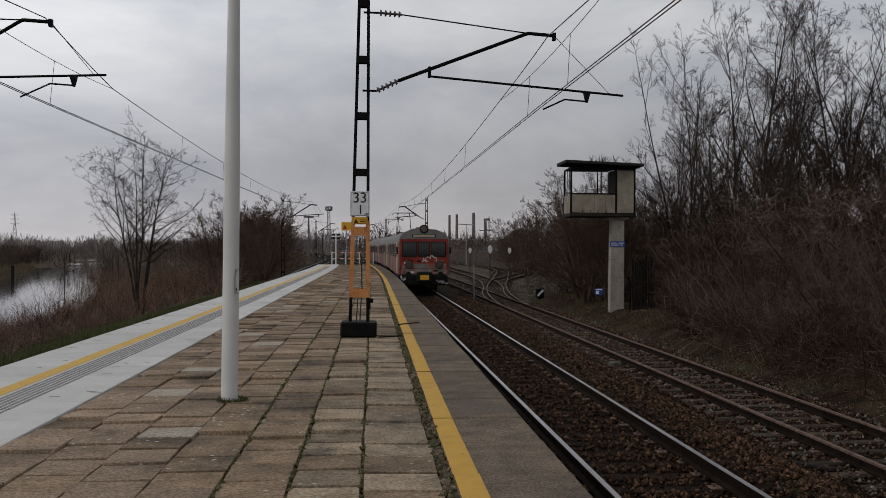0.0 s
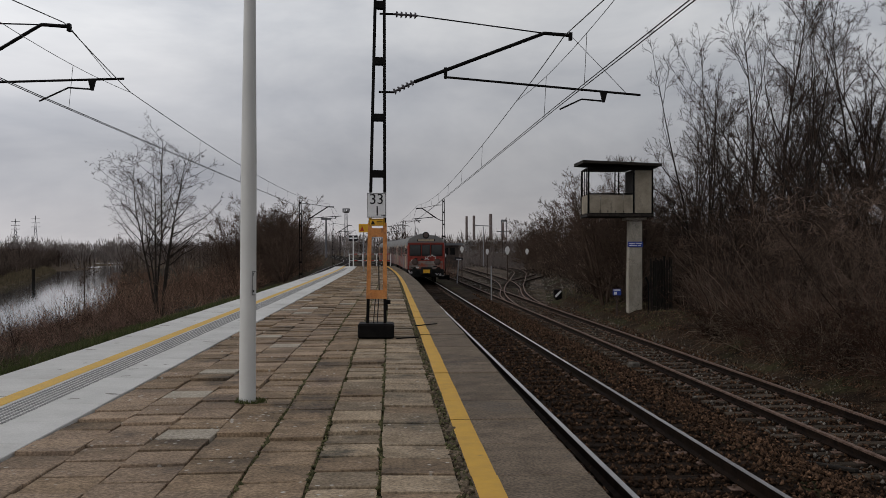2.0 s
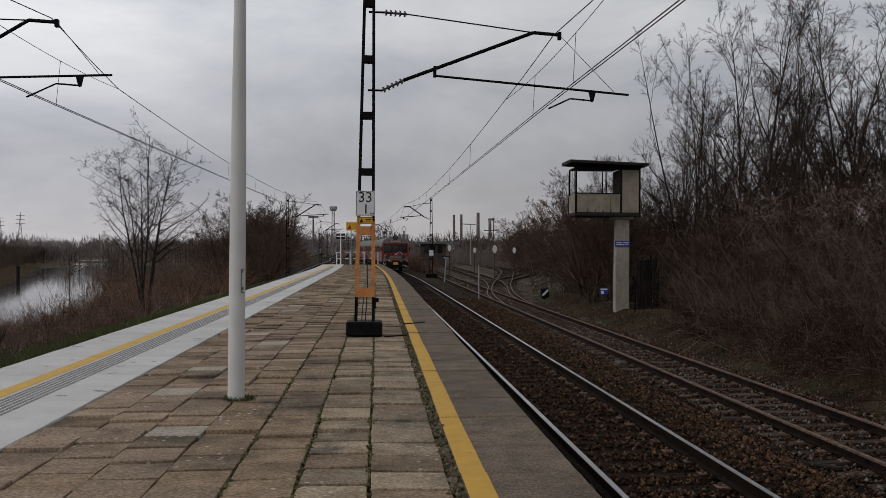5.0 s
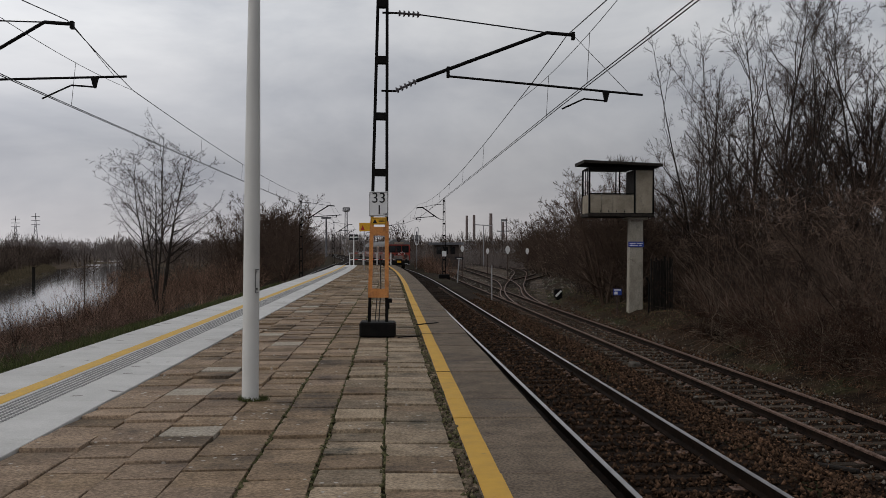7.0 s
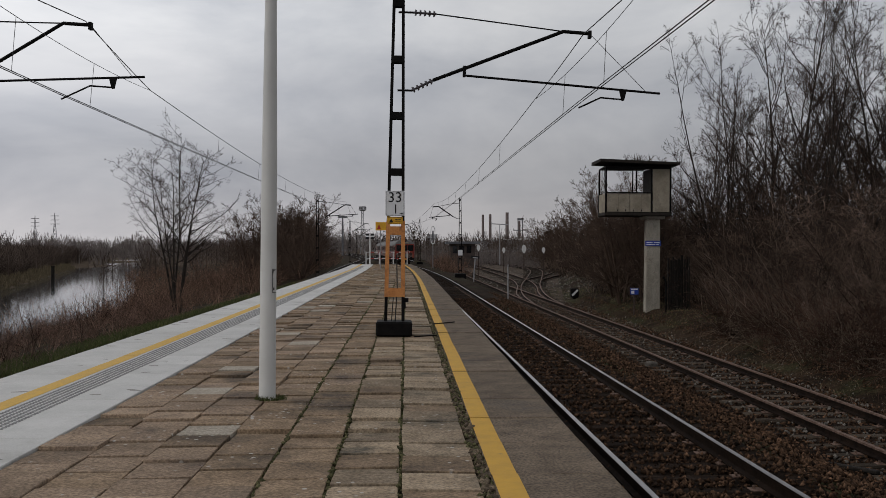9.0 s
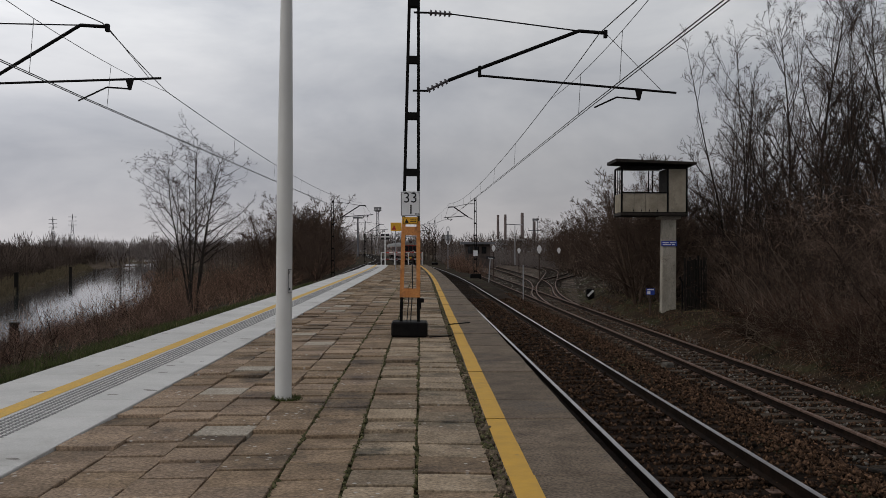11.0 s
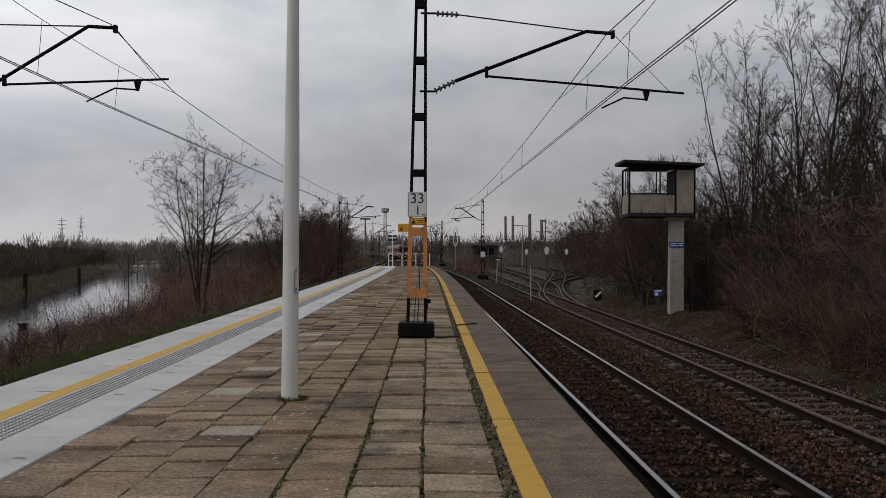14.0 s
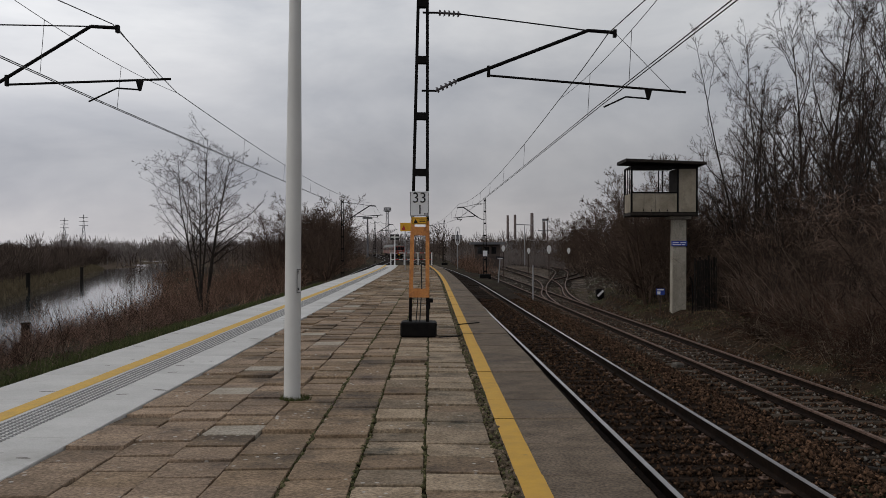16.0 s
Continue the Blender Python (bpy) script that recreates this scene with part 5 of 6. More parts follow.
# along the left bank
for k in range(36):
    y = 90 + k * 2.6 + rr.uniform(-1.5, 1.5)
    off = -9.8 - rr.uniform(0, 8) * (1 if k % 3 else 0.3)
    x = off + bend_left(y)
    if x > -0.112 * y:
        x = -0.112 * y - rr.uniform(0, 4)
    plant(SMALL[(k + 1) % 3], x, y, rr.uniform(0, 360), rr.uniform(1.15, 1.45) * (1.3 if y > 110 and off > -14 else 1.0), "leafless bush on the river bank", "bushes on the bank")
# the lone tree on the bank, several stems from one foot
lone = tree_meshes(52, 13.2, 0.105, 6, (17, 6, 4, 2), fork=0.19, low=0.36, angle=54, lift=0.05, least=0.009, ratio=0.42)
lt = plant(lone, -16.3, 65.0, 40, 1.0, "lone bare tree with several dark stems on the bank", "", 0.2)
tips = lone[2][::2, -1]
rng = np.random.default_rng(8)


def specks(points, size, material, name, flat=False):
    """Small many-sided bits at points (N, 3)."""
    n = len(points)
    corner = np.array([[1, 0, 0], [-1, 0, 0], [0, 1, 0], [0, -1, 0], [0, 0, 1], [0, 0, -1]], float)
    jit = corner[None] * rng.uniform(0.55, 1.25, (n, 6, 1)) + rng.normal(0, 0.18, (n, 6, 3))
    if flat:
        jit[..., 2] *= 0.3
    v = (points[:, None, :] + jit * np.asarray(size).reshape(-1, 1, 1)).reshape(-1, 3)
    tri = np.array([[0, 2, 4], [2, 1, 4], [1, 3, 4], [3, 0, 4], [2, 0, 5], [1, 2, 5], [3, 1, 5], [0, 3, 5]])
    f = (np.arange(n)[:, None, None] * 6 + tri[None]).reshape(-1, 3)
    return quick_mesh(name, v, f, material)


part("seed_cluster", specks(tips, np.full(len(tips), 0.015), "twig", "seed_cluster"), "", lt, "withered seed clusters at the twig ends")


# ---- thickets, brush, grass ----
def thicket(name, label, feet, heights, stems, material, seed, lean=0.45, droop=0.0, side=2, r=0.008, k=6, category="brush", sk=4, twist=0.13):
    g = np.random.default_rng(seed)
    n = len(feet)
    base = np.repeat(feet, stems, 0) + g.normal(0, 0.22, (n * stems, 3)) * np.array([1, 1, 0])
    h = np.repeat(heights, stems) * g.uniform(0.45, 1.1, n * stems)
    way = np.concatenate([g.normal(0, lean, (n * stems, 2)), np.ones((n * stems, 1))], 1)
    way /= np.linalg.norm(way, axis=1, keepdims=True)
    rad = r * g.uniform(0.6, 1.6, n * stems)
    base[:, 2] -= 0.1
    lines, radii = grow(g, base, way, h, rad, rad * 0.4, k, twist, -droop)
    groups = [tubes(lines, radii, 3)]
    if side:
        s = sprout(g, lines, radii, side, 0.25, 42, 0.38, r * 0.45, 0.7)
        l2, r2 = grow(g, s[0], s[1], s[2], s[3], s[3] * 0.5, sk, 0.2, -droop * 0.5)
        groups.append(tubes(l2, r2, 3))
    v, f = joined(groups)
    return tagged(new(name, quick_mesh(name, v, f, material)), label, category, kind="stuff")


def clear_of_hut(p):
    return p[~((p[:, 0] > 9.7) & (p[:, 0] < 13.2) & (p[:, 1] > 32.5) & (p[:, 1] < 45))]


def scatter(seed, n, xs, ys, bent=True, power=1.0):
    g = np.random.default_rng(seed)
    y = ys[0] + (ys[1] - ys[0]) * g.uniform(0, 1, n) ** power
    x = g.uniform(xs[0], xs[1], n)
    if bent:
        x = x + np.array([-0.0105 * (a - 10) if xs[0] > 0 else bend_left(a) for a in y])
    return np.stack([x, y, [ground_z(a, b) for a, b in zip(x, y)]], 1)


def on_land(p):
    return p[p[:, 0] > np.array([near_bank(y) for y in p[:, 1]]) + 0.8]


def clumped(p, least=0.0):
    """Keeps the feet that fall into loose clumps."""
    return p[np.array([noise.noise((a * 0.45, b * 0.3, 5.0)) > least for a, b in p[:, :2]])]


g0 = np.random.default_rng(50)
feet = clear_of_hut(scatter(51, 460, (11.9, 19.4), (16, 59)))
thicket("thicket", "dense tangled brown thicket beside the siding", feet, g0.uniform(2.0, 5.2, len(feet)), 8, "brush", 52, lean=0.42, droop=0.05, side=3, r=0.011, k=5, sk=3, twist=0.22)
feet = clear_of_hut(scatter(53, 360, (11.0, 13.0), (12, 40)))
thicket("thicket_edge", "drooping straggly stems at the thicket's edge", feet, g0.uniform(1.2, 3.0, len(feet)), 7, "brush_red", 54, lean=0.5, droop=0.16, side=3, r=0.008, k=5, sk=3, twist=0.26)
feet = clear_of_hut(scatter(71, 420, (11.0, 13.6), (13, 45)))
thicket("thicket_canes", "pale dry canes drooping from the thicket", feet, g0.uniform(1.0, 2.6, len(feet)), 6, "straw", 72, lean=0.45, droop=0.22, side=2, r=0.0065, k=6, sk=3, twist=0.3)
feet = clear_of_hut(scatter(81, 620, (11.6, 15.6), (14, 58)))
feet[:, 2] += g0.uniform(0.5, 4.6, len(feet))
thicket("tangled_vines", "pale curling vines hanging through the thicket", feet, g0.uniform(0.5, 1.2, len(feet)), 10, "vine", 82, lean=0.9, droop=0.08, side=4, r=0.006, k=5, sk=3, twist=0.4)
# rear stems coloured dark to paint the shaded gaps between front stems
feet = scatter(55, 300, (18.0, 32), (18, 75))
thicket("thicket_depth", "bramble thicket behind, shade painted in as near-black colour", feet, g0.uniform(2.8, 6.2, len(feet)), 7, "shaded_brush", 56, lean=0.38, droop=0.03, side=2, r=0.045, k=5)
feet = scatter(77, 280, (15.6, 32), (36, 78))
thicket("thicket_tall", "tall dark saplings crowding behind the thicket", feet, g0.uniform(3.6, 8.6, len(feet)), 6, "shrub_twig", 78, lean=0.34, side=6, r=0.022, k=5, sk=2, twist=0.17)
feet = scatter(57, 400, (0.0, 9.0), (57, 165), bent=False)
feet[:, 0] += 13.6 + (feet[:, 1] - 61) * 0.085
feet[:, 2] = [ground_z(a, b) for a, b in feet[:, :2]]
thicket("thicket_row", "brush under the row of trees", feet, g0.uniform(1.8, 4.6, len(feet)), 6, "brush", 58, lean=0.5, side=5, r=0.024, k=4, sk=2, twist=0.2)
feet = on_land(clumped(scatter(61, 520, (-22, -13.9), (14, 62)), 0.12))
thicket("bank_brush", "bare brown shrubs standing on the river bank", feet, g0.uniform(0.4, 1.0, len(feet)) ** 2 * 3.0, 9, "bank_dark", 62, lean=0.5, side=5, r=0.009, k=4, sk=2, twist=0.2)
feet = scatter(73, 130, (-20, -13.4), (15, 50))
thicket("bank_canes", "pale dry canes standing on the river bank", feet, g0.uniform(0.7, 1.7, len(feet)), 4, "straw", 74, lean=0.4, side=2, r=0.006, k=4, sk=3)
feet = on_land(scatter(63, 420, (-32, -10.8), (62, 190)))
thicket("bank_thicket", "brown winter brush along the embankment", feet, g0.uniform(1.6, 4.2, len(feet)), 8, "bank_twig", 64, lean=0.5, side=6, r=0.015, k=4, sk=2)
feet = clumped(scatter(65, 650, (-38, -15), (38, 110)), 0.1)
feet = feet[feet[:, 0] > np.array([near_bank(y) for y in feet[:, 1]]) + 1]
thicket("bank_scrub", "reddish scrub down by the water", feet, g0.uniform(0.5, 1.6, len(feet)), 7, "bank_dark", 66, lean=0.45, side=4, r=0.012, k=4, sk=2)
y = g0.uniform(40, 260, 330)
x = np.array([near_bank(a) for a in y]) + g0.uniform(0.3, 11, len(y))
feet = np.stack([x, y, [ground_z(a, b) for a, b in zip(x, y)]], 1)
thicket("waterside_brush", "bare brush lining the near river bank", feet, g0.uniform(0.9, 2.8, len(feet)) * np.clip((feet[:, 1] - 30) / 110, 0.5, 1), 6, "bank_twig", 76, lean=0.4, side=4, r=0.018, k=4, sk=2)
y = g0.uniform(24, 95, 400)
x = np.minimum(np.array([near_bank(a) for a in y]) + g0.uniform(0.6, 8, len(y)), -10.5)
feet = np.stack([x, y, [ground_z(a, b) for a, b in zip(x, y)]], 1)
thicket("waterside_shrubs", "dark bare shrubs standing out against the water", feet, g0.uniform(0.8, 2.4, len(feet)), 7, "bank_dark", 84, lean=0.4, side=5, r=0.012, k=4, sk=3, twist=0.2)
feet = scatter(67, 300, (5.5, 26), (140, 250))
# scrub in the same pale colour with haze put into it
thicket("yard_scrub", "grey scrub behind the yard tracks", feet, g0.uniform(1.5, 4.5, len(feet)), 6, "hazed_brush", 68, lean=0.35, side=5, r=0.026, k=3, sk=2)
feet = scatter(79, 90, (5.0, 8.5), (104, 142))
thicket("line_scrub", "brown scrub between the line and the yard", feet, g0.uniform(1.2, 3.0, len(feet)), 6, "bank_twig", 80, lean=0.4, side=5, r=0.02, k=3, sk=2)
# dark bramble near the frame's foot on the far side of the track
feet = scatter(69, 110, (-11.2, -9.4), (12, 28))
thicket("bramble", "tangled dark bramble beside the far track", feet, g0.uniform(0.4, 1.0, len(feet)), 7, "brush", 70, lean=0.9, droop=0.1, side=3, r=0.006)


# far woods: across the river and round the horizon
def woods(name, label, spots, heights, seed, material="hazed_brush", arms=70, r=0.05):
    """Bare crowns: short twigs fanning out through a rounded head over a thin stem."""
    g = np.random.default_rng(seed)
    n = len(spots)
    d = g.normal(0, 1, (n, arms, 3))
    d /= np.linalg.norm(d, axis=2, keepdims=True)
    h = heights[:, None, None]
    at = spots[:, None, :] + np.array([0, 0, 0.55]) * h + d * np.array([0.40, 0.40, 0.42]) * h * g.uniform(0.15, 0.9, (n, arms, 1)) ** 0.5
    way = d * 0.7 + np.array([0, 0, 0.75]) + g.normal(0, 0.25, d.shape)
    way /= np.linalg.norm(way, axis=2, keepdims=True)
    long = h * g.uniform(0.10, 0.26, (n, arms, 1))
    lines = np.stack([at - way * long * 0.5, at + way * long * 0.5], 2).reshape(-1, 2, 3)
    rad = np.repeat(np.full(n, r), arms)[:, None] * g.uniform(0.5, 1.3, (n * arms, 1)) * np.array([[1.0, 0.35]])
    stem = np.stack([spots - np.array([0, 0, 0.3]), spots + np.array([0, 0, 0.7]) * heights[:, None]], 1)
    v, f = joined([tubes(lines, rad, 3), tubes(stem, np.full((n, 2), r * 1.6), 4)])
    return tagged(new(name, quick_mesh(name, v, f, material)), label, "woods", kind="stuff")


g1 = np.random.default_rng(90)
pts = []
for k in range(900):
    y = g1.uniform(80, 420)
    x = near_bank(y) - 20 - g1.exponential(18)
    pts.append((x, y, ground_z(x, y)))
woods("river_woods", "bare brown woods on the far river bank", np.array(pts), g1.uniform(1.6, 7.5, len(pts)), 91, "river_brush", 85, r=0.05)
pts = []
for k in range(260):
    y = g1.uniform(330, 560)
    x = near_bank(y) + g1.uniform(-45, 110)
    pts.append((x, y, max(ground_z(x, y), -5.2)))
woods("river_bend_woods", "bare woods where the river bends away, haze painted into their colour", np.array(pts), g1.uniform(7, 12.5, len(pts)), 94, arms=75, r=0.10)
pts = []
# the horizon's haze comes from the woods' pale colour alone
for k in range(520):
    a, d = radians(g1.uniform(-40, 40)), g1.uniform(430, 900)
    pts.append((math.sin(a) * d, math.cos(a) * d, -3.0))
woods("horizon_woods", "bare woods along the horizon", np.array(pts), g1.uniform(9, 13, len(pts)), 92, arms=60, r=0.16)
pts = []
for k in range(170):
    y = g1.uniform(170, 330)
    x = bend(y) + g1.uniform(8, 60) if k % 2 else bend(y) - g1.uniform(10, 50)
    pts.append((x, y, ground_z(x, y)))
woods("yard_woods", "grey leafless trees behind the yard", np.array(pts), g1.uniform(4, 9, len(pts)), 93, "river_brush", 80, r=0.055)


def blades(name, label, feet, h, material, seed, w=0.006):
    g = np.random.default_rng(seed)
    n = len(feet)
    a = g.uniform(0, 2 * np.pi, n)
    side = np.stack([np.cos(a), np.sin(a), np.zeros(n)], 1) * w
    tip = feet + np.stack([g.normal(0, 0.4, n), g.normal(0, 0.4, n), np.ones(n)], 1) * (h * g.uniform(0.4, 1.2, n))[:, None]
    v = np.stack([feet - side, feet + side, tip], 1).reshape(-1, 3)
    return tagged(new(name, quick_mesh(name, v, np.arange(3 * n).reshape(-1, 3), material)), label, "grass", kind="stuff")


feet = scatter(101, 46000, (-12.6, -8.3), (10, 70), power=1.5)
extra = scatter(111, 34000, (-16.5, -12.0), (12, 60), power=1.4)
extra = extra[np.array([noise.noise((a * 0.5, b * 0.3, 9.0)) > -0.1 for a, b in extra[:, :2]])]
feet = np.concatenate([feet, extra])
blades("bank_grass", "short green grass on the embankment", feet, np.full(len(feet), 0.22), "green_grass", 102, 0.012)
feet = scatter(103, 9000, (-14.5, -8.4), (12, 80))
blades("dry_bank_grass", "dry straw-coloured grass on the embankment", feet, np.full(len(feet), 0.22), "dry_grass", 104, 0.007)
feet = scatter(105, 5000, (9.8, 13.0), (12, 75))
blades("siding_grass", "dry grass tufts along the siding", feet, np.full(len(feet), 0.16), "dry_grass", 106, 0.006)
feet = scatter(107, 1600, (10.2, 12.8), (34, 75))
blades("siding_green", "green weeds by the hut", feet, np.full(len(feet), 0.12), "green_grass", 108, 0.010)
feet = scatter(109, 14000, (-70, -50), (110, 300), bent=False)
feet[:, 0] = np.array([near_bank(y) - 17.3 - abs(d) for y, d in zip(feet[:, 1], g1.exponential(4, len(feet)))])
feet[:, 2] = [ground_z(x, y) for x, y in feet[:, :2]]
blades("river_reeds", "pale dry reeds on the far river bank", feet, np.full(len(feet), 1.1), "dry_grass", 110, 0.05)


# ---- loose stones, leaves ----
def surface_z(x, y):
    """Top of the bed or soil to the side of the main line."""
    if x < 5.0 + bend(y):
        return -1.045
    if abs(x - SIDING - siding_line(y)) < 1.6:
        return -1.69
    return ground_z(x, y)


def stones(name, label, n, xs, ys, lift, size, material, seed, power=1.6, category="ballast stones"):
    g = np.random.default_rng(seed)
    y = ys[0] + (ys[1] - ys[0]) * g.uniform(0, 1, n) ** power
    x = g.uniform(xs[0], xs[1], n)
    on_main = (np.abs((y + 7.4) % 0.6 - 0.3) > 0.17) & (x < 4.6)
    on_siding = (np.abs(y % 0.72 - 0.36) > 0.22) & (np.abs(x - 8.05) < 1.35)
    keep = ~(on_main | on_siding) | (g.uniform(0, 1, n) < 0.16)
    x, y = x[keep], y[keep]
    n = len(x)
    p = np.stack([x, y, np.array([surface_z(a, b) for a, b in zip(x, y)]) + lift + g.normal(0, 0.014, n)], 1)
    me = specks(p, size * g.uniform(0.5, 1.35, n), material, name)
    return tagged(new(name, me), label, category, kind="stuff")


stones("ballast_stones", "dark brown broken ballast stones", 34000, (1.6, 5.4), (5, 48), 0.008, 0.031, "stone", 120, 1.9)
stones("siding_stones", "brown stones between the tracks and the siding", 30000, (4.9, 10.9), (8, 56), 0.008, 0.032, "stone", 121, 1.6)
stones("pale_stones", "scattered paler stones along the siding", 4200, (6.7, 10.4), (11, 60), 0.012, 0.036, "stone_grey", 122)
stones("yard_stones", "pale rubble heaps in the yard", 2200, (7.0, 19), (58, 130), 0.02, 0.08, "stone_grey", 123, 1.0)
g2 = np.random.default_rng(130)
n = 16000
y = 8 + 45 * g2.uniform(0, 1, n) ** 1.4
x = g2.uniform(4.6, 13.5, n)
keep = (x > 9.6) | (g2.uniform(0, 1, n) < 0.45)
x, y = x[keep], y[keep]
pz = np.array([surface_z(a, b) + 0.02 for a, b in zip(x, y)])
tagged(new("fallen_leaves", specks(np.stack([x, y, pz], 1), 0.034 * g2.uniform(0.5, 1.3, len(x)), "dead_leaf", "fallen_leaves", flat=True)), "brown fallen leaves on the ballast and soil", "leaves", kind="stuff")
n = 7000
p = scatter(131, n, (11.2, 18.5), (15, 50))
p[:, 2] += np.abs(g2.normal(1.5, 1.1, n)) + 0.1
tagged(new("clinging_leaves", specks(p, 0.026 * g2.uniform(0.6, 1.3, n), "dead_leaf", "clinging_leaves", flat=True)), "withered leaves clinging to the thicket", "leaves", kind="stuff")

# a length of scrap and a stone block beside the siding
single("scrap_plank", Shape().box(-0.6, -0.05, 0, 0.6, 0.05, 0.06, bevel=0.015, m=pose(6.55, 13.6, -1.70, 0, 3, 118)), "dark_wood", "dark broken plank lying on the stones", "plank")
single("stone_block", Shape().box(-0.16, -0.13, 0, 0.16, 0.13, 0.2, bevel=0.05, m=pose(6.75, 25.3, -1.74, 0, 6, 20)), "stone_grey", "rough grey block between the tracks", "stone")

# ---- sleepers and paving, piece by piece ----
lay_sleepers(main_track, TRACK, -7.4, 150.0, 0.6, False, limit=118)
lay_sleepers(siding_track, SIDING, 0.0, 180.0, 0.72, True, line=siding_line, limit=90, top=LOW_RAIL)
lay_sleepers(branch_track, SIDING, 56, 185.0, 0.75, True, line=branch, limit=30, top=LOW_RAIL - 0.012)
lay_sleepers(branch_track_far, SIDING, 92, 143.0, 0.75, True, line=branch_far, limit=10, top=LOW_RAIL - 0.02)
lay_sleepers(crossover_track, SIDING, 62, 180.0, 0.75, True, line=crossover, limit=20, top=LOW_RAIL - 0.026)
lay_sleepers(left_track, LEFT, -7.4, 150.0, 0.6, False, line=bend_left, limit=10)


def speckle(m, colour, scale, size):
    """Pale lichen spots on a material."""
    t = m.node_tree
    bsdf = t.nodes["Principled BSDF"]
    src = bsdf.inputs["Base Color"].links[0].from_socket
    co = t.nodes.new("ShaderNodeNewGeometry")
    vo = node(t, "ShaderNodeTexVoronoi", Scale=scale)
    t.links.new(co.outputs["Position"], vo.inputs["Vector"])
    mr = t.nodes.new("ShaderNodeMapRange")
    mr.inputs[1].default_value, mr.inputs[2].default_value = size, size * 0.6
    t.links.new(vo.outputs["Distance"], mr.inputs[0])
    no = node(t, "ShaderNodeTexNoise", Scale=1.1, Detail=3.0)
    t.links.new(co.outputs["Position"], no.inputs["Vector"])
    m2 = t.nodes.new("ShaderNodeMapRange")
    m2.inputs[1].default_value, m2.inputs[2].default_value = 0.5, 0.6
    t.links.new(no.outputs["Fac"], m2.inputs[0])
    mu = t.nodes.new("ShaderNodeMath")
    mu.operation = "MULTIPLY"
    t.links.new(mr.outputs[0], mu.inputs[0])
    t.links.new(m2.outputs[0], mu.inputs[1])
    mx_ = t.nodes.new("ShaderNodeMix")
    mx_.data_type = "RGBA"
    mx_.inputs[7].default_value = (*colour, 1)
    t.links.new(mu.outputs[0], mx_.inputs[0])
    t.links.new(src, mx_.inputs[6])
    t.links.new(mx_.outputs[2], bsdf.inputs["Base Color"])


for key in ("slab", "slab_tan", "slab_olive", "slab_far"):
    speckle(M[key], (0.52, 0.50, 0.46), 9.0, 0.19)


def lay_slabs():
    r = random.Random(42)
    cols = [(SEAM, -2.55), (-2.55, -2.06), (-2.06, -1.56), (-1.56, -1.06), (-1.06, -0.57), (-0.57, -0.07), (-0.07, 0.49)]
    far = Shape()
    meshes = {}
    for c, (a, b) in enumerate(cols):
        w = b - a
        for key in ("slab", "slab_tan", "slab_olive", "slab_pale"):
            for v in range(2):
                g = 0.006 if c < 3 else 0.011
                sh = Shape().box(-w / 2 + g, 0.010, -0.055, w / 2 - g, 0.492 - v * 0.006, 0.0, bevel=0.003 + 0.003 * v)
                meshes[c, key, v] = sh.mesh("paving_slab", key)
        y = -8.0 + (0.12, 0.36, 0.15, 0.33, 0.06, 0.38, 0.21)[c]
        while y < PLAT_END - 1:
            step = 0.5
            tilt = r.gauss(0, 0.5)
            z = r.gauss(-0.005, 0.0075)
            if c == 6:
                tilt += 1.2
            k = 1 + edge_bend(y) / 3.44
            xm = SEAM + bend_left(y) + ((a + b) / 2 - SEAM) * k
            m = pose(xm + r.uniform(-0.004, 0.004), y, z, r.gauss(-0.9, 1.0), tilt, r.gauss(0, 0.7)) @ Matrix.Diagonal((k, 1, 1, 1))
            if 4.0 < y < 27.5:
                u = r.random()
                if c <= 2:
                    key = "slab_tan" if u < 0.66 else ("slab" if u < 0.95 else "slab_pale")
                elif c <= 4:
                    key = "slab" if u < 0.8 else ("slab_tan" if u < 0.96 else "slab_pale")
                else:
                    key = "slab_olive" if u < 0.7 else "slab"
                ob = part("paving_slab", meshes[c, key, r.randint(0, 1)], "", platform)
                ob.matrix_basis = m
            else:
                far.box(-w / 2 + 0.006, 0.008, -0.055, w / 2 - 0.006, 0.494, 0.0, bevel=0.004, m=m, mi=1 if r.random() < 0.09 else 0)
            y += step
    tagged(part("paving_beyond", far, ("slab_far", "slab_pale"), platform), kind="stuff")
    # crumbled strip beside the old edge, moss in the joints
    g = np.random.default_rng(7)
    n = 5200
    y = 4 + 40 * g.uniform(0, 1, n) ** 1.8
    p = np.stack([0.49 + 0.09 * g.uniform(0, 1, n) - 0.003 * (y - 10), y, g.normal(-0.03, 0.012, n)], 1)
    tagged(part("crumbled_strip", specks(p, 0.012 * g.uniform(0.4, 1.9, n), "crumbs", "crumbled_strip"), "", platform, "crumbled concrete between slabs and edge"), kind="stuff")
    chips = Shape()
    for k in range(170):
        y = 4.5 + 32 * r.random() ** 1.6
        a, b = r.uniform(0.03, 0.07), r.uniform(0.05, 0.2)
        chips.box(-a / 2, -b / 2, -0.03, a / 2, b / 2, 0.0, bevel=0.008, m=pose(0.535 + r.uniform(-0.04, 0.03) - 0.003 * (y - 10), y, r.uniform(-0.02, 0.004), r.gauss(0, 5), r.gauss(0, 5), r.uniform(-25, 25)))
    tagged(part("slab_chips", chips, "crumbs", platform, "broken slab chips beside the edge"), kind="stuff")
    n = 9000
    y = 4 + 40 * g.uniform(0, 1, n) ** 1.6
    x = g.choice([-0.57, -0.57, -0.07, -0.07, -1.06, -1.06, 0.50, 0.53, 0.56, 0.56], n) + g.normal(0, 0.012, n)
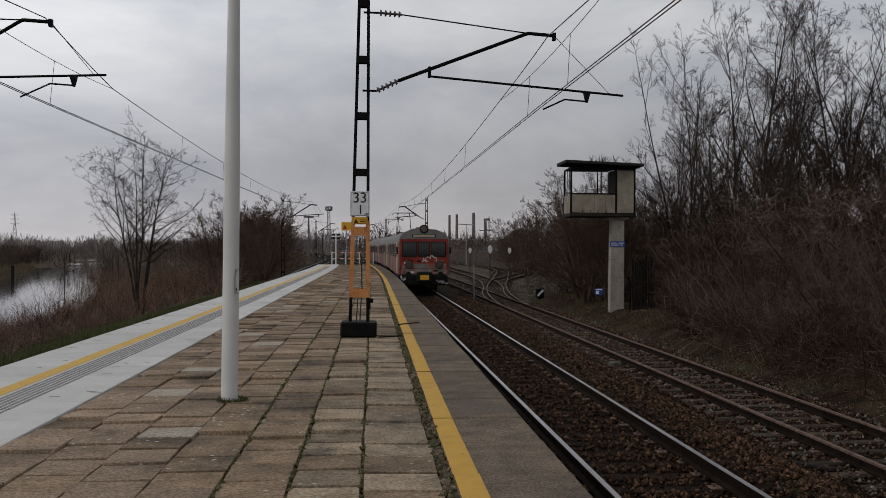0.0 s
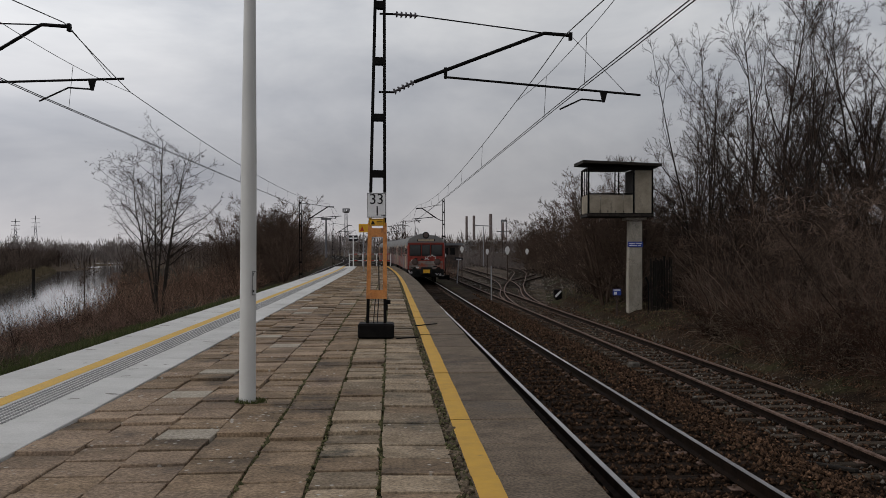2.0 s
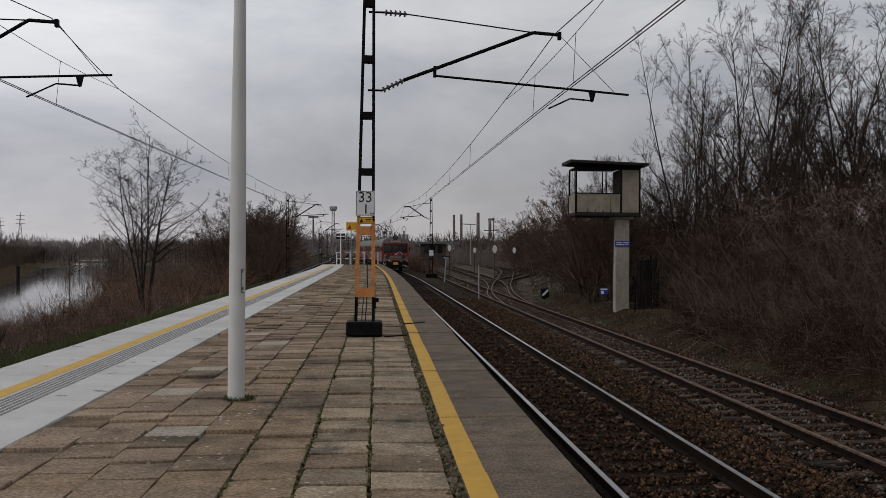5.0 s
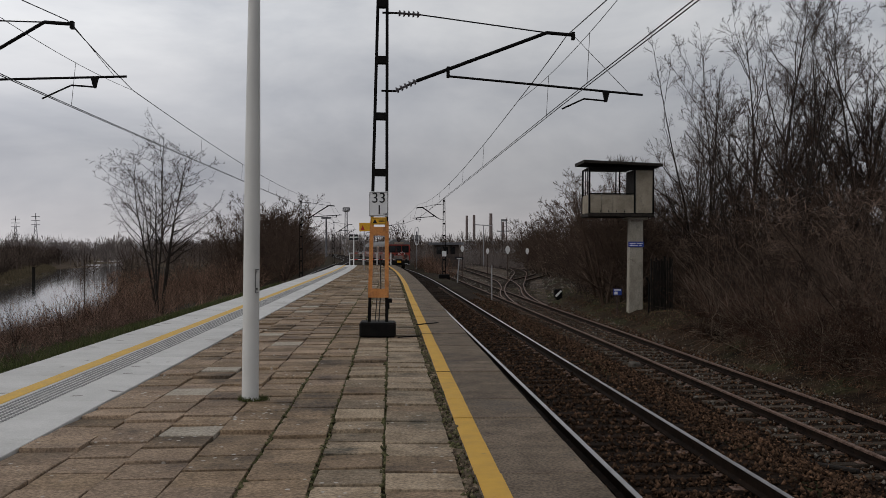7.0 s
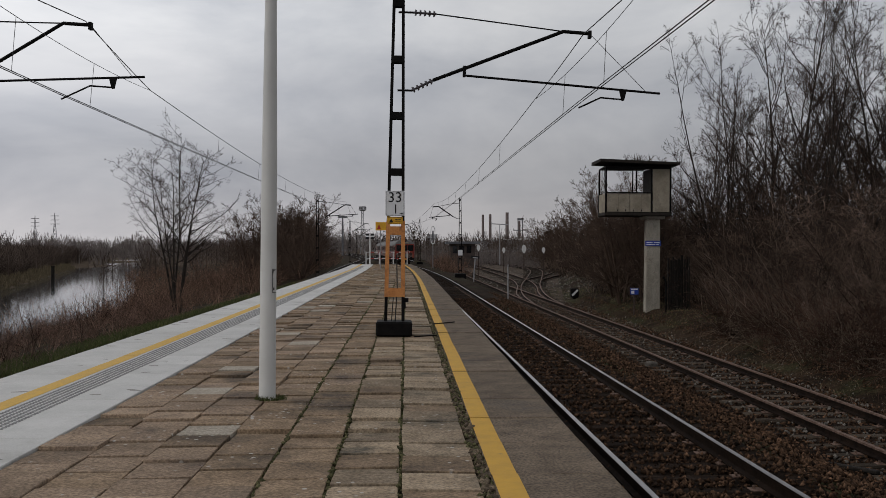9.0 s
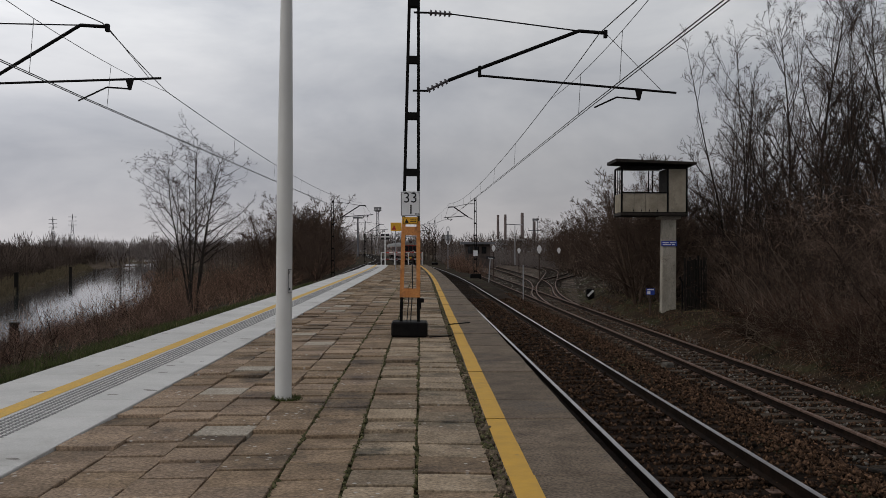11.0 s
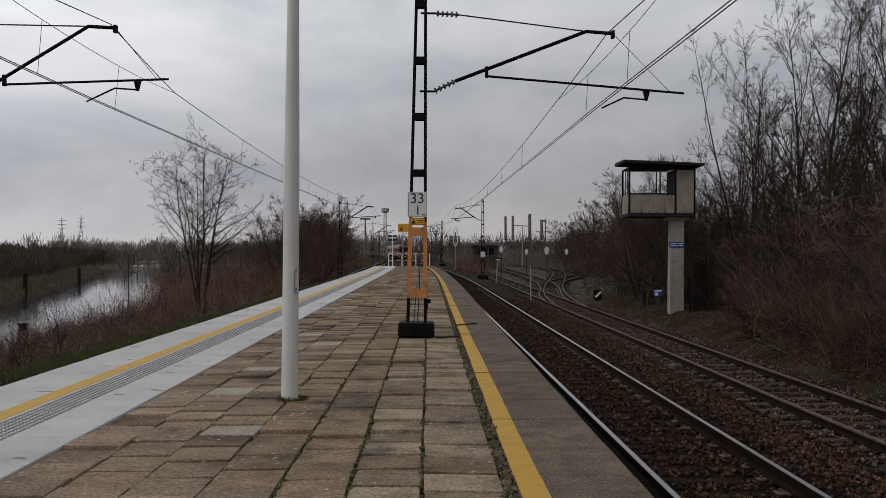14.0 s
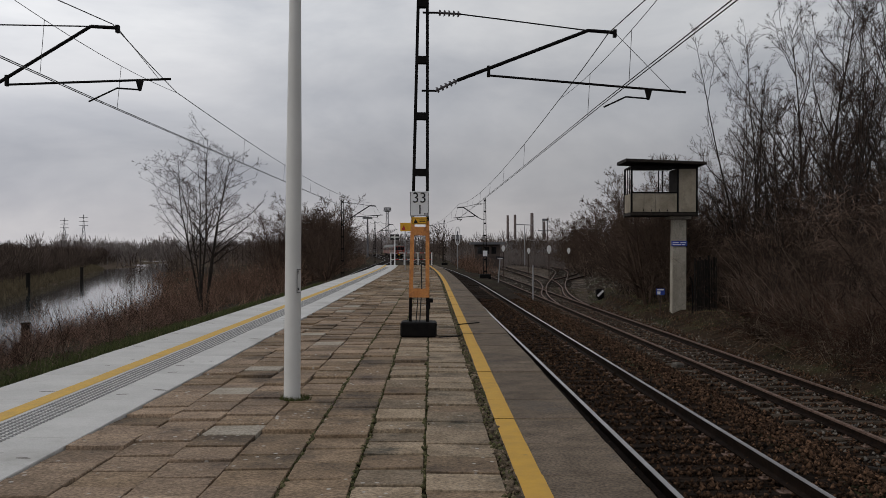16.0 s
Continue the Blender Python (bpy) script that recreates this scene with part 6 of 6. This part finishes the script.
    x = x - 0.003 * (y - 10) * (x + 3.04) / 3.44
    p = np.stack([x, y, g.normal(-0.025, 0.01, n)], 1)
    tagged(part("joint_moss", specks(p, 0.016 * g.uniform(0.5, 1.6, n), "moss", "joint_moss"), "", platform, "moss growing in the joints"), kind="stuff")
    n = 500
    a = g.uniform(0, 2 * np.pi, n)
    p = np.stack([-1.50 + 0.13 * np.cos(a) + g.normal(0, 0.02, n), 10.0 + 0.13 * np.sin(a) + g.normal(0, 0.02, n), np.zeros(n)], 1)
    blades("tuft", "green tuft of grass at the column's foot", p, np.full(n, 0.05), "green_grass", 9, 0.004)


lay_slabs()


# ---- train ----
def build_car(tail):
    """One car of the electric train, its origin on the rails at mid length, its tail towards -y."""
    car = thing("train_car", "red suburban electric train car sprayed with graffiti", "train car", "cars of the departing train")
    L, hw = 20.6, 1.44
    prof = [(hw, 1.02), (hw, 2.72), (hw - 0.05, 3.02), (hw - 0.22, 3.30), (0.72, 3.50), (0, 3.57)]
    outline = prof + [(-x, z) for x, z in reversed(prof[:-1])]
    taper = [(0.0, 0.945, 0.0), (0.05, 0.985, 0.0), (0.2, 0.995, 0.0), (0.9, 1.0, 0.0), (L, 1.0, 0.0)]
    body, roof = Shape(), Shape()
    vs, fs, mi = [], [], []
    n = len(outline)
    for y, k, _ in taper:
        for x, z in outline:
            vs.append((x * k, y - L / 2, z - (0.14 * (1 - k) * 10 * max(0, z - 2.7) * 0.5)))
    for i in range(len(taper) - 1):
        for j in range(n):
            fs.append((i * n + j, i * n + (j + 1) % n, (i + 1) * n + (j + 1) % n, (i + 1) * n + j))
            z = (outline[j][1] + outline[(j + 1) % n][1]) / 2
            mi.append(2 if z > 2.85 else (1 if z > 1.1 else 3))
    fs += [tuple(range(n)), tuple((len(taper) - 1) * n + j for j in range(n))]
    mi += [0, 0]
    sh = Shape().add(vs, fs)
    sh.mi = mi
    part("body", sh, ("train_red", "train_side", "train_roof", "train_dark"), car, smooth=True)
    y0 = -L / 2
    # side windows and doors
    for s in (-1, 1):
        x = s * (hw + 0.002)
        for k, yy in enumerate((-7.6, -5.2, -3.6, -2.0, 1.0, 2.6, 4.2, 7.2)):
            w = Shape().box(min(x, x + s * 0.012), yy - 0.55, 1.95, max(x, x + s * 0.012), yy + 0.55, 2.72, bevel=0.004)
            part("window", w, "cab_glass", car)
        for yy in (-8.9, -6.4, -0.5, 5.7, 8.6):
            d = Shape().box(min(x, x + s * 0.02), yy - 0.5, 1.08, max(x, x + s * 0.02), yy + 0.5, 2.85, bevel=0.006)
            door = part("door", d, "cream" if yy in (-8.9, 8.6) else "train_low", car)
            g = Shape().box(min(x + s * 0.02, x + s * 0.026), yy - 0.3, 2.0, max(x + s * 0.02, x + s * 0.026), yy + 0.3, 2.6)
            part("pane", g, "cab_glass", door)
    # running gear
    for yy in (-7.4, 7.4):
        b = Shape().box(-1.05, yy - 1.5, 0.45, 1.05, yy + 1.5, 0.75, bevel=0.04)
        bogie = part("bogie", b, "train_dark", car)
        for dy in (-1.2, 1.2):
            for s in (-1, 1):
                wh = Shape().rod((s * 0.70, yy + dy, 0.46), (s * 0.82, yy + dy, 0.46), 0.46, n=20)
                part("wheel", wh, "rail", bogie)
    part("underframe_box", Shape().box(-1.2, -5, 0.45, 1.2, 4.6, 1.02, bevel=0.05), "train_dark", car)
    # roof vents
    for yy in range(-8, 9, 4):
        part("roof_vent", Shape().box(-0.35, yy - 0.5, 3.53, 0.35, yy + 0.5, 3.68, bevel=0.05), "train_roof", car)
    if tail:
        f = y0 - 0.004
        # windscreens with dark rubber frames
        for xa, xb in ((-1.17, -0.42), (-0.27, 0.27), (0.42, 1.17)):
            fr = part("windscreen_frame", Shape().box(xa - 0.05, f - 0.012, 1.98, xb + 0.05, f, 2.84, bevel=0.01), "train_dark", car)
            part("windscreen", Shape().box(xa, f - 0.018, 2.03, xb, f - 0.011, 2.79, bevel=0.004), "cab_glass", fr)
        cap = [(x * 0.97, z) for x, z in outline if z > 2.9]
        cap = [(1.36, 2.98)] + cap[:] + [(-1.36, 2.98)]
        part("roof_cap", Shape().prism(cap, -f, -f + 0.008, m=pose(0, 0, 0, 90, 0, 0)), "train_roof", car, "grimy grey roof front")
        part("destination_box", Shape().box(-0.66, f - 0.03, 3.07, 0.66, f + 0.3, 3.24, bevel=0.02), "train_dark", car)
        part("destination_blind", Shape().box(-0.60, f - 0.036, 3.09, 0.60, f - 0.03, 3.22), "cream", car)
        lamp = part("top_headlight", Shape().lathe((0, y0 - 0.03, 3.52), [(0.24, 0.0), (0.26, 0.05), (0.25, 0.4)], 20, "y"), "train_dark", car, smooth=True)
        part("lens", Shape().lathe((0, y0 - 0.045, 3.52), [(0.15, 0.0), (0.185, 0.02), (0.185, 0.03)], 20, "y"), "lens", lamp)
        for s in (-1, 1):
            hl = part("headlight", Shape().lathe((s * 0.83, y0 - 0.10, 1.55), [(0.20, 0.0), (0.235, 0.03), (0.235, 0.14)], 20, "y"), "rust_steel", car, smooth=True)
            part("lens", Shape().lathe((s * 0.83, y0 - 0.105, 1.55), [(0.14, 0.0), (0.17, 0.01), (0.17, 0.02)], 20, "y"), "lens", hl)
            part("side_mirror", Shape().box(s * 1.46 - 0.05, y0 + 0.1, 2.15, s * 1.46 + 0.07, y0 + 0.2, 2.55, bevel=0.02), "train_dark", car)
            buf = Shape().rod((s * 0.875, y0 - 0.5, 1.02), (s * 0.875, y0 + 0.1, 1.02), 0.07, n=12).rod((s * 0.875, y0 - 0.55, 1.02), (s * 0.875, y0 - 0.5, 1.02), 0.17, n=16)
            part("buffer", buf, "train_dark", car)
            sp = Shape()
            rr = random.Random(9 + s)
            p = Vector((s * 0.95 - 0.28, y0 - 0.275, 0.72))
            for k in range(9):
                q = p + Vector((rr.uniform(-0.06, 0.15), 0, rr.uniform(-0.2, 0.2)))
                q.z = min(0.98, max(0.52, q.z))
                q.x = max(-1.3, min(1.3, q.x))
                sp.bar(p, q, 0.012, 0.035)
                p = q
            part("graffiti_scrawl", sp, "spray_white", car, "white sprayed scrawl")
        part("grey_band", Shape().box(-1.22, f - 0.012, 1.36, 1.22, f, 1.62, bevel=0.006), "train_low", car, "dull grey band with sprayed patches")
        part("lower_panel", Shape().box(-1.26, f - 0.010, 1.05, 1.26, f, 1.34, bevel=0.006), "train_low", car)
        part("buffer_beam", Shape().box(-1.3, y0 - 0.26, 0.42, 1.3, y0 + 0.2, 1.03, bevel=0.08), "train_dark", car)
        part("coupler_gear", Shape().box(-0.42, y0 - 0.5, 0.62, 0.42, y0 - 0.2, 1.18, bevel=0.06), "train_dark", car)
        part("yellow_plate", Shape().box(-0.24, y0 - 0.53, 0.74, 0.24, y0 - 0.505, 1.0, bevel=0.008), "sign_yellow", car, "worn yellow coupler cover")
        rr = random.Random(31)
        for k in range(16):
            cx, cz, w, h = rr.uniform(-1.15, 1.15), rr.choice((rr.uniform(1.08, 1.34), rr.uniform(1.66, 1.92))), rr.uniform(0.06, 0.2), rr.uniform(0.03, 0.08)
            ring_ = [(cx + w * rr.uniform(0.5, 1.0) * math.cos(a), cz + h * rr.uniform(0.5, 1.0) * math.sin(a)) for a in [2 * math.pi * i / 9 for i in range(9)]]
            part("sprayed_patch", Shape().prism(ring_, -f + 0.014 + k * 0.0003, -f + 0.0165 + k * 0.0003, m=pose(0, 0, 0, 90, 0, 0)), ("train_dark", "spray_white", "train_low", "train_dark")[k % 4], car)
        sp = Shape()
        rr = random.Random(4)
        p = Vector((0.0, f - 0.02, 1.95))
        for k in range(16):
            q = Vector((min(0.95, max(-0.1, p.x + rr.uniform(-0.14, 0.2))), f - 0.02, min(2.1, max(1.72, p.z + rr.uniform(-0.2, 0.2)))))
            sp.bar(p, q, 0.008, 0.04)
            p = q
        part("graffiti_tag", sp, "spray_white", car, "white sprayed tag below the windscreen")
    return car


def pantograph(car, y):
    sh = Shape()
    for s in (-1, 1):
        sh.rod((s * 0.55, y - 0.8, 3.72), (s * 0.55, y + 0.1, 4.55), 0.022).rod((s * 0.55, y + 0.8, 3.72), (s * 0.55, y - 0.1, 4.55), 0.022)
        sh.rod((s * 0.55, y + 0.1, 4.55), (s * 0.45, y - 0.35, 5.28), 0.018).rod((s * 0.55, y - 0.1, 4.55), (s * 0.45, y + 0.35, 5.28), 0.018)
    for dy in (-0.8, 0.8):
        sh.rod((-0.6, y + dy, 3.72), (0.6, y + dy, 3.72), 0.03)
    for dy in (-0.3, 0.3):
        sh.rod((-0.75, y + dy, 5.30), (0.75, y + dy, 5.30), 0.025)
        for s in (-1, 1):
            sh.rod((s * 0.75, y + dy, 5.30), (s * 0.97, y + dy, 5.14), 0.02)
    for s in (-1, 1):
        for dy in (-0.8, 0.8):
            sh.rod((s * 0.5, y + dy, 3.52), (s * 0.5, y + dy, 3.72), 0.06)
    part("pantograph", sh, "rust_steel", car, "raised pantograph")


tail_car = build_car(True)
mid_car = build_car(False)
head_car = build_car(False)
pantograph(mid_car, -8.0)
pantograph(mid_car, 8.0)

# place of the train's tail along the line, seconds and metres
TAIL = [(0, 50.5), (1, 59.0), (2, 67.5), (3, 77.0), (4, 86.5), (5, 95.0), (6, 103.5), (7, 112.0), (8, 121.5), (9, 131.5), (10, 142.5), (11, 154), (12, 166), (13, 180), (14, 196), (15, 214), (16, 233)]


def on_line(s):
    return Vector((TRACK + bend(s), s, RAIL))


def motions():
    for k, car in enumerate((tail_car, mid_car, head_car)):
        rows = []
        for t, s in TAIL:
            mid = s + 10.3 + k * 21.3
            a, b = on_line(mid - 7.4), on_line(mid + 7.4)
            rows.append((t, Matrix.Translation((a + b) / 2) @ (b - a).to_track_quat("Y", "Z").to_matrix().to_4x4()))
        walk(car, rows)


motions()
